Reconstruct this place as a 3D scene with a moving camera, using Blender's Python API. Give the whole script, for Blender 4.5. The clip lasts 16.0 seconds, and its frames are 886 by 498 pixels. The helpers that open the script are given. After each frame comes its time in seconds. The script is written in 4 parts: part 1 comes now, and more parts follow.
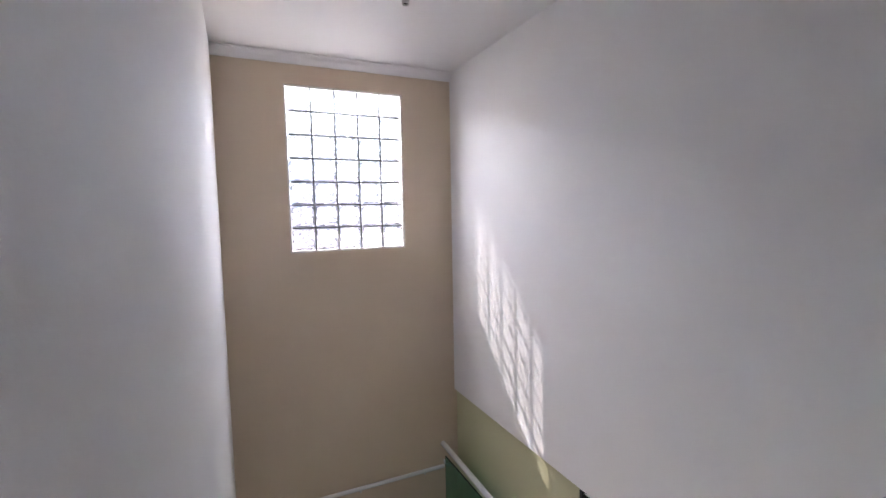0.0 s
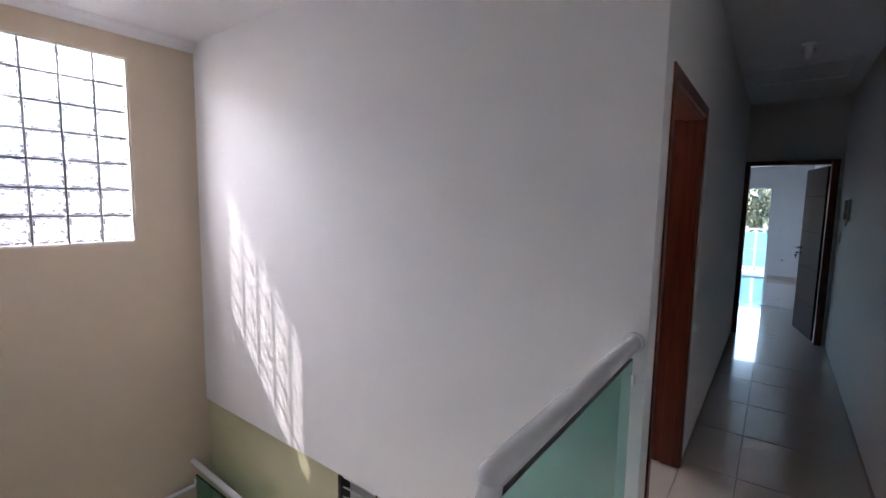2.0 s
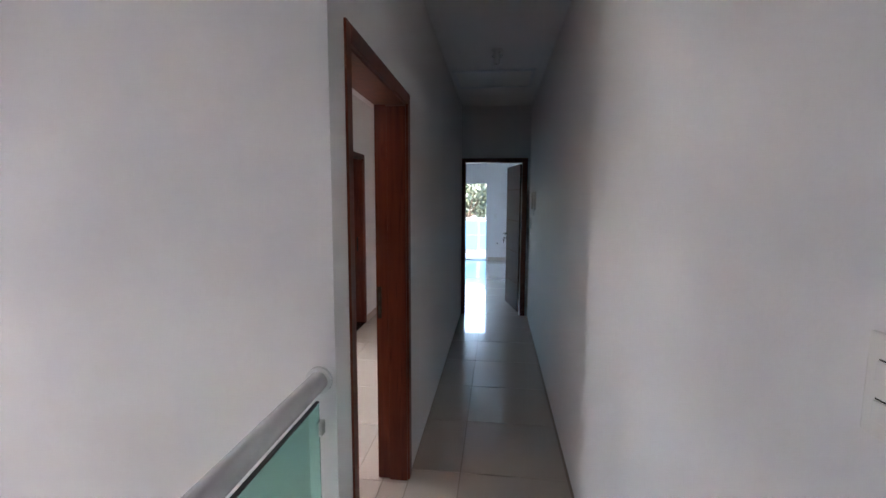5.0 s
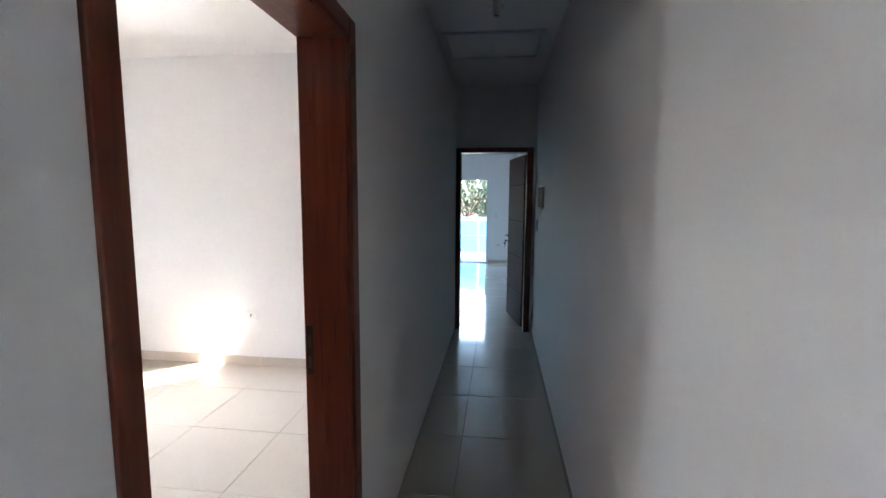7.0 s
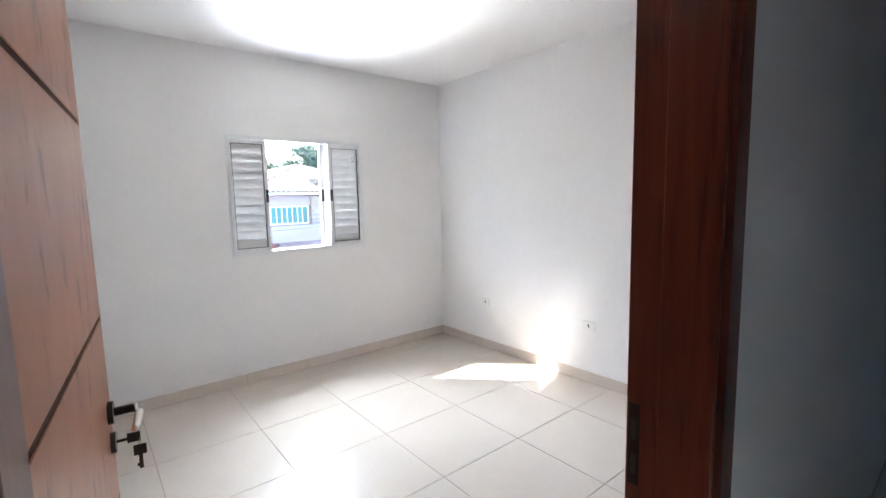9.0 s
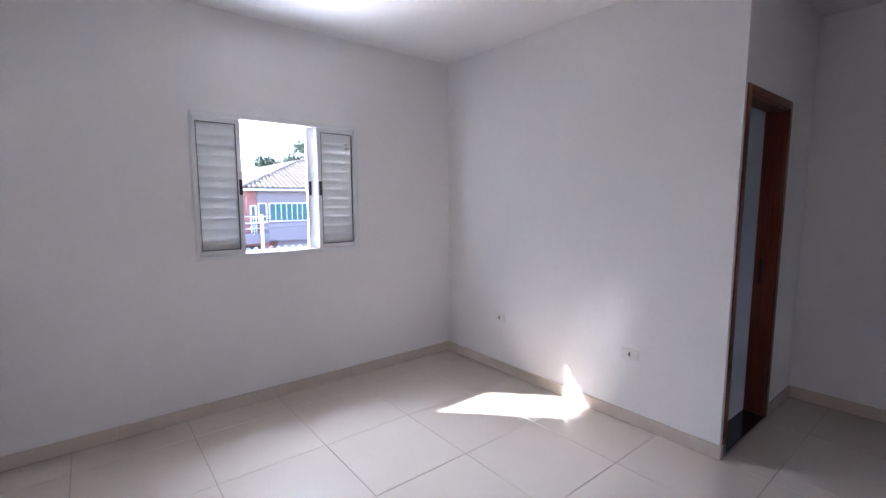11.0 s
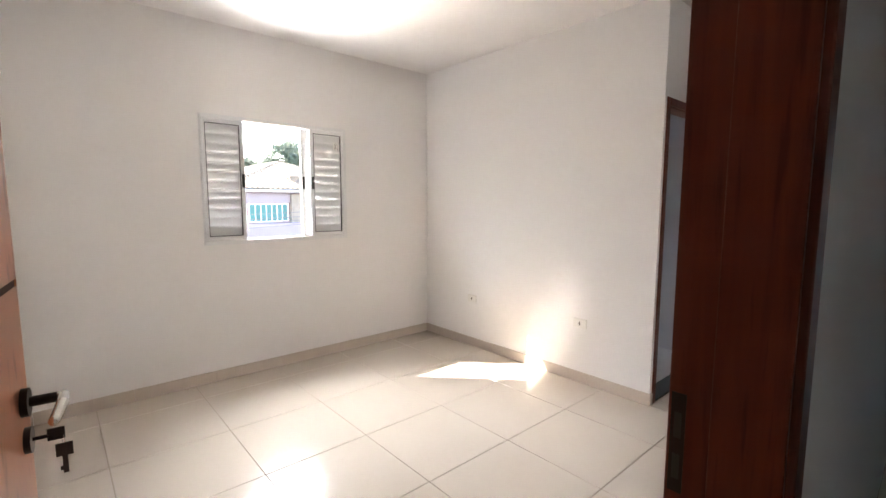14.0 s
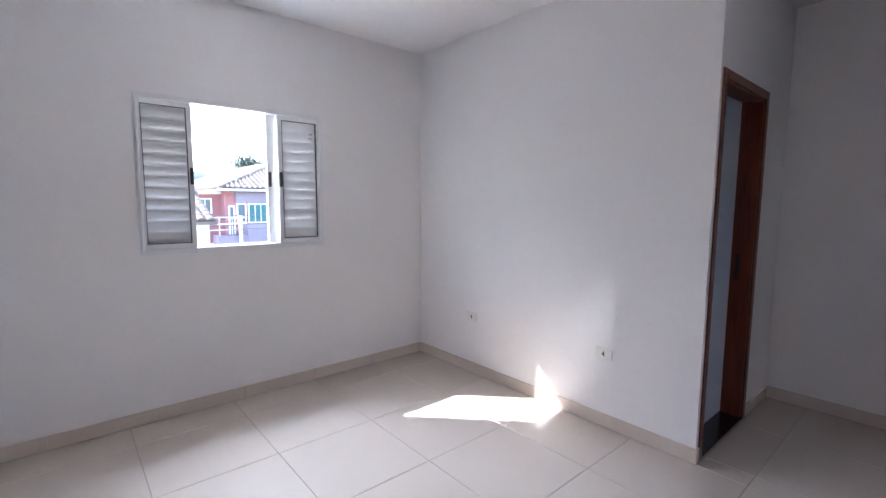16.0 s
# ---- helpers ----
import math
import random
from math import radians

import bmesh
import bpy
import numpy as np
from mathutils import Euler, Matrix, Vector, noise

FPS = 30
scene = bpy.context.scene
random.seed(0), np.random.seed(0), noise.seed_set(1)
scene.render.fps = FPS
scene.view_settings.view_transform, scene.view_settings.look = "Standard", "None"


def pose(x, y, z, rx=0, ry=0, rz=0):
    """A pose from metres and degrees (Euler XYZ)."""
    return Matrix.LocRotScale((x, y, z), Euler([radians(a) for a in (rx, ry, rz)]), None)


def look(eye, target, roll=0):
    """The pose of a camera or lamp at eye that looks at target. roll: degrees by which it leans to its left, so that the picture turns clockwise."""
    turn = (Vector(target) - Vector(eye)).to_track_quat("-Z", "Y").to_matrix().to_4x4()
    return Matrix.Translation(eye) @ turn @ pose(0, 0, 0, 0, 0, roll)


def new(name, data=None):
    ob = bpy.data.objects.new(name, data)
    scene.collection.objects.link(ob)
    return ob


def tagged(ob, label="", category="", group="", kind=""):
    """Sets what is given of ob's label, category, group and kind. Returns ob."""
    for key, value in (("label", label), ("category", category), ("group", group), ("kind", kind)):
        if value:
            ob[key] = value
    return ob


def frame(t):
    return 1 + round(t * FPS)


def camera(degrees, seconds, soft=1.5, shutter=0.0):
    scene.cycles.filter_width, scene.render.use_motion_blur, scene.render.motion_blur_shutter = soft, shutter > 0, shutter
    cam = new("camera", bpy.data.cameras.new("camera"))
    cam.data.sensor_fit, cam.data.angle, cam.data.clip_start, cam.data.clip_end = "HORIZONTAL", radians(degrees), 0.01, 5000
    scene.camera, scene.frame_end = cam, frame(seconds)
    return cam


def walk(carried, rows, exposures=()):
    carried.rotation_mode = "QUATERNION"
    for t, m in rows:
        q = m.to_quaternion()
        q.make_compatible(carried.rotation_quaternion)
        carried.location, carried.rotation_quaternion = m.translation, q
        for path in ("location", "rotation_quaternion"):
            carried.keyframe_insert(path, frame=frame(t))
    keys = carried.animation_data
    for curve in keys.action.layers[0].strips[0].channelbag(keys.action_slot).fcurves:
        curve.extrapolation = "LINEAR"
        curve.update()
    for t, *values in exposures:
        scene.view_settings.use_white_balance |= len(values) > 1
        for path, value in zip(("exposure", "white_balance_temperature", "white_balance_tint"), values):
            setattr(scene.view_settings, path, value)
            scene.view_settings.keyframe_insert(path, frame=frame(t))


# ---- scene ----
cam = camera(89.8, 16.0, soft=1.5)
PATH = [
    (0, (0.264, -1.895, 1.558), (-1.548, -1.065, 1.393), -1.1),
    (0.5, (0.285, -1.926, 1.522), (-1.56, -1.17, 1.365), -0.7),
    (1, (0.327, -1.915, 1.537), (-1.529, -1.19, 1.367), -0.7),
    (1.5, (0.338, -1.829, 1.614), (-1.31, -0.714, 1.411), 0.3),
    (2, (0.366, -1.83, 1.59), (-0.826, -0.237, 1.381), 1.0),
    (2.5, (0.389, -1.784, 1.588), (-0.455, 0.017, 1.373), 1.2),
    (3, (0.416, -1.757, 1.594), (-0.215, 0.128, 1.373), 1.1),
    (3.5, (0.433, -1.729, 1.594), (0.003, 0.211, 1.373), 0.7),
    (4, (0.433, -1.644, 1.595), (0.123, 0.319, 1.376), 0.3),
    (4.2, (0.45, -1.578, 1.597), (0.165, 0.389, 1.38), 0.2),
    (6.5, (0.487, -0.566, 1.584), (0.273, 1.409, 1.353), 0.2),
    (7, (0.495, -0.358, 1.568), (0.253, 1.615, 1.342), 0.4),
    (7.5, (0.439, -0.12, 1.585), (0.133, 1.842, 1.352), 0.3),
    (8, (0.381, 0.048, 1.569), (-0.195, 1.949, 1.338), -0.3),
    (8.5, (0.337, 0.173, 1.541), (-0.831, 1.781, 1.322), -1.2),
    (9, (0.285, 0.238, 1.552), (-1.261, 1.487, 1.329), -1.3),
    (9.2, (0.257, 0.258, 1.555), (-1.361, 1.412, 1.33), -1.3),
    (11.3, (-0.35, 0.663, 1.523), (-1.859, 1.958, 1.303), 0.6),
    (11.5, (-0.379, 0.681, 1.532), (-1.806, 2.064, 1.311), 0.8),
    (12, (-0.391, 0.71, 1.529), (-1.651, 2.247, 1.307), 1.0),
    (12.5, (-0.355, 0.66, 1.539), (-1.57, 2.234, 1.323), 0.7),
    (13, (-0.256, 0.567, 1.538), (-1.453, 2.155, 1.319), 0.5),
    (13.5, (-0.066, 0.413, 1.508), (-1.455, 1.835, 1.287), 0.3),
    (14, (0.125, 0.309, 1.446), (-1.368, 1.623, 1.235), 0.1),
    (14.5, (0.198, 0.244, 1.446), (-1.318, 1.53, 1.225), 0.3),
    (15, (0.045, 0.346, 1.448), (-1.486, 1.616, 1.244), 0.3),
    (15.5, (-0.105, 0.562, 1.441), (-1.651, 1.813, 1.233), 0.3),
    (16, (-0.325, 0.819, 1.447), (-1.833, 2.116, 1.239), 0.3),
]
walk(cam, [(t, look(eye, target, roll)) for t, eye, target, roll in PATH],
     exposures=[(0, 3.44, 6600, 17), (1, 3.41, 6600, 17), (2, 3.59, 6600, 17), (3, 3.84, 6750, 19), (4.2, 4.09, 6800, 19), (6.5, 4.10, 6650, 12),
                (7.5, 4.12, 6400, 10), (8.5, 3.84, 6100, 8), (9.2, 3.79, 6100, 9), (11.3, 2.93, 5850, 18), (12.5, 2.87, 5850, 19), (13.2, 2.93, 5850, 18),
                (13.5, 3.30, 5950, 16), (14, 3.69, 7250, 13), (14.5, 3.73, 6200, 7), (15, 3.71, 6200, 8), (15.4, 3.59, 6000, 10), (16, 3.11, 5850, 16)])

# ---- light ----
SUN_WAY = Vector((0.856, 0.841, -1.0)).normalized()
world = bpy.data.worlds.new("world")
scene.world = world
world.use_nodes = True
wn = world.node_tree.nodes
sky = wn.new("ShaderNodeTexSky")
sky.sky_type = "NISHITA"
sky.sun_disc = False
sky.sun_elevation = math.asin(-SUN_WAY.z)
sky.sun_rotation = math.atan2(-SUN_WAY.x, -SUN_WAY.y)
wn["Background"].inputs["Strength"].default_value = 0.15
world.node_tree.links.new(sky.outputs["Color"], wn["Background"].inputs["Color"])
sun = new("sun", bpy.data.lights.new("sun", "SUN"))
sun.data.energy, sun.data.angle, sun.data.color = 2.8, radians(0.53), (1.0, 0.95, 0.88)
# added area lamp standing in for more sky daylight through the bedroom window
sky_fill = new("window_sky_fill", bpy.data.lights.new("window_sky_fill", "AREA"))
sky_fill.data.shape, sky_fill.data.size, sky_fill.data.size_y, sky_fill.data.energy, sky_fill.data.color = "RECTANGLE", 3.2, 2.0, 172.0, (0.84, 0.91, 1.0)
# added lamp below the sill, imitating light bounced off the sunny ground outside
ground_fill = new("window_ground_fill", bpy.data.lights.new("window_ground_fill", "AREA"))
ground_fill.data.shape, ground_fill.data.size, ground_fill.data.size_y, ground_fill.data.energy, ground_fill.data.color = "RECTANGLE", 3.2, 2.4, 138.0, (1.0, 0.94, 0.88)
ground_fill.matrix_world = look((-6.2, 1.9, -0.6), (-3.7, 1.8, 1.6))
sky_fill.matrix_world = look((-5.6, 1.9, 3.6), (-3.7, 1.8, 1.6))
# added area lamp above the glass blocks, reinforcing the sky's light on the stairs
block_fill = new("glass_block_fill", bpy.data.lights.new("glass_block_fill", "AREA"))
block_fill.data.shape, block_fill.data.size, block_fill.data.size_y, block_fill.data.energy, block_fill.data.color = "RECTANGLE", 1.0, 0.30, 60.0, (0.97, 0.98, 1.0)
block_fill.matrix_world = look((-4.02, -1.0, 2.84), (-2.6, -0.9, 1.2))
# keeps the sun's mirror image thrown by the polished floor narrow
scene.cycles.blur_glossy = 0.0
sun.matrix_world = look((0, 0, 20), Vector((0, 0, 20)) + SUN_WAY)


# ---- materials ----
def material(name, color, rough=0.5, metal=0.0, coat=0.0, spec=0.5, vary=0.06, scale=3.0, bump=0.0, bump_scale=200.0, piece=0.0, glaze=0.04):
    """A painted, tiled or moulded surface: slow stains, fine grain, fine relief."""
    m = bpy.data.materials.new(name)
    m.use_nodes = True
    n, l = m.node_tree.nodes, m.node_tree.links
    b = n["Principled BSDF"]
    b.inputs["Roughness"].default_value = rough
    b.inputs["Metallic"].default_value = metal
    b.inputs["Coat Weight"].default_value = coat
    b.inputs["Coat Roughness"].default_value = glaze
    b.inputs["Specular IOR Level"].default_value = spec
    co = n.new("ShaderNodeTexCoord")
    slow = n.new("ShaderNodeTexNoise")
    slow.inputs["Scale"].default_value, slow.inputs["Detail"].default_value = scale, 6
    fine = n.new("ShaderNodeTexNoise")
    fine.inputs["Scale"].default_value, fine.inputs["Detail"].default_value = scale * 25, 3
    l.new(co.outputs["Object"], slow.inputs["Vector"])
    l.new(co.outputs["Object"], fine.inputs["Vector"])
    mix = n.new("ShaderNodeMix")
    mix.data_type = "RGBA"
    lo = [c * (1 - vary) for c in color]
    hi = [min(1, c * (1 + vary)) for c in color]
    mix.inputs[6].default_value, mix.inputs[7].default_value = (*lo, 1), (*hi, 1)
    add = n.new("ShaderNodeMath")
    add.operation = "MULTIPLY_ADD"
    add.inputs[1].default_value = 0.35
    l.new(fine.outputs["Fac"], add.inputs[0])
    half = n.new("ShaderNodeMath")
    half.operation = "MULTIPLY_ADD"
    half.inputs[1].default_value, half.inputs[2].default_value = 0.9, -0.12
    l.new(slow.outputs["Fac"], half.inputs[0])
    l.new(half.outputs[0], add.inputs[2])
    last = add
    if piece:
        info = n.new("ShaderNodeObjectInfo")
        rnd = n.new("ShaderNodeMath")
        rnd.operation = "MULTIPLY_ADD"
        rnd.inputs[1].default_value = piece
        l.new(info.outputs["Random"], rnd.inputs[0])
        l.new(add.outputs[0], rnd.inputs[2])
        last = rnd
    l.new(last.outputs[0], mix.inputs[0])
    l.new(mix.outputs[2], b.inputs["Base Color"])
    if bump:
        tex = n.new("ShaderNodeTexNoise")
        tex.inputs["Scale"].default_value, tex.inputs["Detail"].default_value = bump_scale, 4
        l.new(co.outputs["Object"], tex.inputs["Vector"])
        bn = n.new("ShaderNodeBump")
        bn.inputs["Strength"].default_value, bn.inputs["Distance"].default_value = bump, 0.002
        l.new(tex.outputs["Fac"], bn.inputs["Height"])
        l.new(bn.outputs["Normal"], b.inputs["Normal"])
    return m


def wood_material(name, dark, light, rough=0.28, along="Z", coat=0.4, spread=None):
    """Varnished wood: stretched grain, darker flecks, slow tone."""
    m = bpy.data.materials.new(name)
    m.use_nodes = True
    n, l = m.node_tree.nodes, m.node_tree.links
    b = n["Principled BSDF"]
    b.inputs["Roughness"].default_value, b.inputs["Coat Weight"].default_value, b.inputs["Coat Roughness"].default_value = rough, coat, 0.08
    b.inputs["Specular IOR Level"].default_value = 0.3
    co, mp = n.new("ShaderNodeTexCoord"), n.new("ShaderNodeMapping")
    mp.inputs["Scale"].default_value = spread or {"Z": (14, 14, 0.9), "X": (0.9, 14, 14), "Y": (14, 0.9, 14)}[along]
    l.new(co.outputs["Object"], mp.inputs["Vector"])
    grain, fleck = n.new("ShaderNodeTexNoise"), n.new("ShaderNodeTexNoise")
    grain.inputs["Scale"].default_value, grain.inputs["Detail"].default_value, grain.inputs["Distortion"].default_value = 1.6, 8, 1.2
    fleck.inputs["Scale"].default_value, fleck.inputs["Detail"].default_value = 5.5, 3
    l.new(mp.outputs["Vector"], grain.inputs["Vector"])
    l.new(mp.outputs["Vector"], fleck.inputs["Vector"])
    ramp = n.new("ShaderNodeValToRGB")
    ramp.color_ramp.elements[0].position, ramp.color_ramp.elements[1].position = 0.28, 0.72
    ramp.color_ramp.elements[0].color, ramp.color_ramp.elements[1].color = (*dark, 1), (*light, 1)
    l.new(grain.outputs["Fac"], ramp.inputs[0])
    fr = n.new("ShaderNodeValToRGB")
    fr.color_ramp.elements[0].position, fr.color_ramp.elements[1].position = 0.30, 0.42
    fr.color_ramp.elements[0].color, fr.color_ramp.elements[1].color = (0.6, 0.52, 0.48, 1), (1, 1, 1, 1)
    l.new(fleck.outputs["Fac"], fr.inputs[0])
    mul = n.new("ShaderNodeMix")
    mul.data_type, mul.blend_type = "RGBA", "MULTIPLY"
    mul.inputs[0].default_value = 1.0
    l.new(ramp.outputs[0], mul.inputs[6])
    l.new(fr.outputs[0], mul.inputs[7])
    l.new(mul.outputs[2], b.inputs["Base Color"])
    bn = n.new("ShaderNodeBump")
    bn.inputs["Strength"].default_value, bn.inputs["Distance"].default_value = 0.15, 0.001
    l.new(grain.outputs["Fac"], bn.inputs["Height"])
    l.new(bn.outputs["Normal"], b.inputs["Normal"])
    return m


def glass_material(name, color, rough=0.0):
    m = bpy.data.materials.new(name)
    m.use_nodes = True
    b = m.node_tree.nodes["Principled BSDF"]
    b.inputs["Base Color"].default_value = (*color, 1)
    b.inputs["Transmission Weight"].default_value, b.inputs["Roughness"].default_value, b.inputs["IOR"].default_value = 1.0, rough, 1.45
    return m


def block_glass_material(name):
    """Moulded glass block: wavy glass that passes part of the light straight and scatters the rest."""
    m = bpy.data.materials.new(name)
    m.use_nodes = True
    n, l = m.node_tree.nodes, m.node_tree.links
    out = n["Material Output"]
    b = n["Principled BSDF"]
    b.inputs["Transmission Weight"].default_value, b.inputs["Roughness"].default_value = 1.0, 0.10
    co, wave = n.new("ShaderNodeTexCoord"), n.new("ShaderNodeTexNoise")
    wave.inputs["Scale"].default_value, wave.inputs["Detail"].default_value, wave.inputs["Distortion"].default_value = 19, 4, 2.2
    mp = n.new("ShaderNodeMapping")
    mp.inputs["Scale"].default_value = (0.6, 0.8, 1.5)
    l.new(co.outputs["Object"], mp.inputs["Vector"])
    l.new(mp.outputs["Vector"], wave.inputs["Vector"])
    bn = n.new("ShaderNodeBump")
    bn.inputs["Strength"].default_value, bn.inputs["Distance"].default_value = 0.9, 0.02
    l.new(wave.outputs["Fac"], bn.inputs["Height"])
    l.new(bn.outputs["Normal"], b.inputs["Normal"])
    clear, milk = n.new("ShaderNodeBsdfTransparent"), n.new("ShaderNodeBsdfTranslucent")
    milk.inputs["Color"].default_value = (0.93, 0.95, 1.0, 1)
    # wavy grey tint painted over the pressed pattern, imitating the dark bands of refraction
    ridge = n.new("ShaderNodeValToRGB")
    ridge.color_ramp.elements[0].position, ridge.color_ramp.elements[1].position = 0.44, 0.54
    ridge.color_ramp.elements[0].color, ridge.color_ramp.elements[1].color = (0.66, 0.66, 0.69, 1), (1.0, 1.0, 1.0, 1)
    l.new(wave.outputs["Fac"], ridge.inputs[0])
    l.new(ridge.outputs[0], clear.inputs["Color"])
    l.new(ridge.outputs[0], b.inputs["Base Color"])
    m1, m2 = n.new("ShaderNodeMixShader"), n.new("ShaderNodeMixShader")
    m1.inputs[0].default_value = 0.015
    l.new(b.outputs[0], m1.inputs[1])
    l.new(milk.outputs[0], m1.inputs[2])
    m2.inputs[0].default_value = 0.72
    l.new(m1.outputs[0], m2.inputs[1])
    l.new(clear.outputs[0], m2.inputs[2])
    l.new(m2.outputs[0], out.inputs["Surface"])
    return m


WHITE = material("white_wall_paint", (0.84, 0.83, 0.825), 0.65, vary=0.03, scale=1.3, bump=0.25, bump_scale=160)
CEIL = material("ceiling_paint", (0.85, 0.84, 0.835), 0.7, vary=0.025, scale=1.0, bump=0.15, bump_scale=120)
BEIGE = material("beige_wall_paint", (0.66, 0.54, 0.41), 0.6, vary=0.04, scale=1.3, bump=0.25, bump_scale=160)
LIME = material("pale_green_wall_paint", (0.58, 0.56, 0.36), 0.6, vary=0.04, scale=1.3, bump=0.25, bump_scale=160)
PLASTER = material("outside_render", (0.72, 0.70, 0.66), 0.8, vary=0.08, scale=1.0, bump=0.4, bump_scale=60)
TILE = material("polished_cream_tile", (0.60, 0.53, 0.455), 0.19, vary=0.035, scale=2.2, spec=0.7, coat=1.0, glaze=0.012, piece=0.25)
GROUT = material("tile_grout", (0.33, 0.28, 0.23), 0.85, vary=0.1, scale=20)
SKIRT = material("tile_skirting", (0.63, 0.55, 0.48), 0.22, vary=0.05, scale=3)
WOOD = wood_material("varnished_red_wood", (0.105, 0.019, 0.008), (0.185, 0.040, 0.017), coat=0.15, rough=0.35)
LEAF = wood_material("door_leaf_wood", (0.37, 0.125, 0.053), (0.48, 0.175, 0.080), coat=0.05, rough=0.38, spread=(5, 5, 1.6))
DARKLEAF = wood_material("dark_door_wood", (0.075, 0.028, 0.018), (0.12, 0.046, 0.028), coat=0.0, rough=0.6)
GROOVE = material("door_groove", (0.085, 0.028, 0.014), 0.75, vary=0.1, spec=0.2)
ALU = material("white_aluminium", (0.78, 0.79, 0.80), 0.32, vary=0.02, scale=6)
SLAT = material("grey_white_slat", (0.60, 0.61, 0.62), 0.4, vary=0.03, scale=6)
SEAL = material("black_rubber_seal", (0.02, 0.02, 0.022), 0.6, vary=0.1)
BLACK = material("black_plastic", (0.025, 0.024, 0.024), 0.35, vary=0.1)
PLASTIC = material("white_plastic", (0.80, 0.79, 0.76), 0.3, vary=0.02, scale=8)
# near-black: painted shade in holes, gaps and the garage, plus the sticker's print
SHADE_AND_PRINT = material("slot_shade_and_print", (0.04, 0.035, 0.03), 0.6, vary=0.1)
STEEL = material("brushed_steel", (0.62, 0.60, 0.57), 0.25, metal=1.0, vary=0.05, scale=30)
SILL = material("bright_metal_sill", (0.80, 0.79, 0.77), 0.16, metal=1.0, vary=0.05, scale=30)
BRONZE = material("dark_bronze_metal", (0.055, 0.043, 0.037), 0.4, metal=1.0, vary=0.1, scale=30)
RAIL = material("white_enamel_rail", (0.78, 0.78, 0.78), 0.25, vary=0.02, scale=6, coat=0.3)
GREEN_GLASS = glass_material("green_glass", (0.30, 0.62, 0.54))
CLEAR = glass_material("clear_glass", (0.95, 0.98, 0.97))
BLOCK = block_glass_material("glass_block")
MORTAR = material("joint_mortar", (0.24, 0.24, 0.25), 0.8, vary=0.1)
GRANITE = material("black_granite", (0.018, 0.018, 0.02), 0.15, vary=0.5, scale=30)
STAIRSTONE = material("stair_stone", (0.45, 0.43, 0.40), 0.3, vary=0.15, scale=12)
BATHTILE = material("bathroom_tile", (0.62, 0.64, 0.68), 0.15, vary=0.04, scale=3)


# ---- building helpers ----
def bx(bm, x0, x1, y0, y1, z0, z1, bevel=0.0):
    """Adds a box, its edges rounded by bevel."""
    x0, x1 = sorted((x0, x1))
    y0, y1 = sorted((y0, y1))
    z0, z1 = sorted((z0, z1))
    v = [bm.verts.new(p) for p in ((x0, y0, z0), (x1, y0, z0), (x1, y1, z0), (x0, y1, z0), (x0, y0, z1), (x1, y0, z1), (x1, y1, z1), (x0, y1, z1))]
    fs = [bm.faces.new([v[i] for i in q]) for q in ((3, 2, 1, 0), (4, 5, 6, 7), (0, 1, 5, 4), (1, 2, 6, 5), (2, 3, 7, 6), (3, 0, 4, 7))]
    if bevel:
        bmesh.ops.bevel(bm, geom=list({e for f in fs for e in f.edges}), offset=bevel, segments=2, profile=0.5, affect="EDGES")
    return bm


def boxes(rows, bevel=0.0):
    bm = bmesh.new()
    for r in rows:
        bx(bm, *r, bevel=bevel)
    return bm


def tube(bm, a, b, r, seg=20, r2=None, caps=True):
    """Adds a rod from a to b."""
    a, b = Vector(a), Vector(b)
    m = Matrix.Translation((a + b) / 2) @ (b - a).to_track_quat("Z", "Y").to_matrix().to_4x4()
    bmesh.ops.create_cone(bm, cap_ends=caps, segments=seg, radius1=r, radius2=r if r2 is None else r2, depth=(b - a).length, matrix=m)
    return bm


def ball(bm, c, r, sx=1, sy=1, sz=1, seg=16):
    bmesh.ops.create_uvsphere(bm, u_segments=seg, v_segments=seg // 2, radius=r, matrix=Matrix.Translation(c) @ Matrix.Diagonal((sx, sy, sz, 1)))
    return bm


def mesh_of(name, bm, mat, smooth=False):
    me = bpy.data.meshes.new(name)
    bm.normal_update()
    bm.to_mesh(me)
    bm.free()
    me.materials.append(mat)
    if smooth:
        me.polygons.foreach_set("use_smooth", [True] * len(me.polygons))
        me.set_sharp_from_angle(angle=radians(40))
    return me


def part(name, bm, mat, parent=None, label="", smooth=False):
    ob = new(name, mesh_of(name, bm, mat, smooth))
    if parent:
        ob.parent = parent
        ob.matrix_parent_inverse = parent.matrix_world.inverted()
    if label:
        tagged(ob, label)
    return ob


def structure(name, bm, mat, label, category):
    return tagged(part(name, bm, mat), label, category, kind="structure")


def thing(name, label, category, at=(0, 0, 0), group="", kind=""):
    ob = new(name)
    ob.empty_display_size = 0.1
    ob.matrix_world = Matrix.Translation(at)
    ob.matrix_basis = Matrix.Translation(at)
    return tagged(ob, label, category, group, kind)


# ---- plan ----
XE, XW = 0.92, -3.687          # corridor's outer wall, bedroom's window wall
XS = -3.66                    # stairwell's window wall
TL = 0.145                     # thickness of the corridor's inner wall
YB, YR, YE, YF = 3.428, 4.79, 4.86, 10.5
HB, HC, HS = 2.80, 2.83, 2.87  # ceilings
XB = -1.186                    # bathroom's side wall
D1A, D1B, DT = 0.135, 1.160, 2.15
ZL = -3.1                      # lower floor

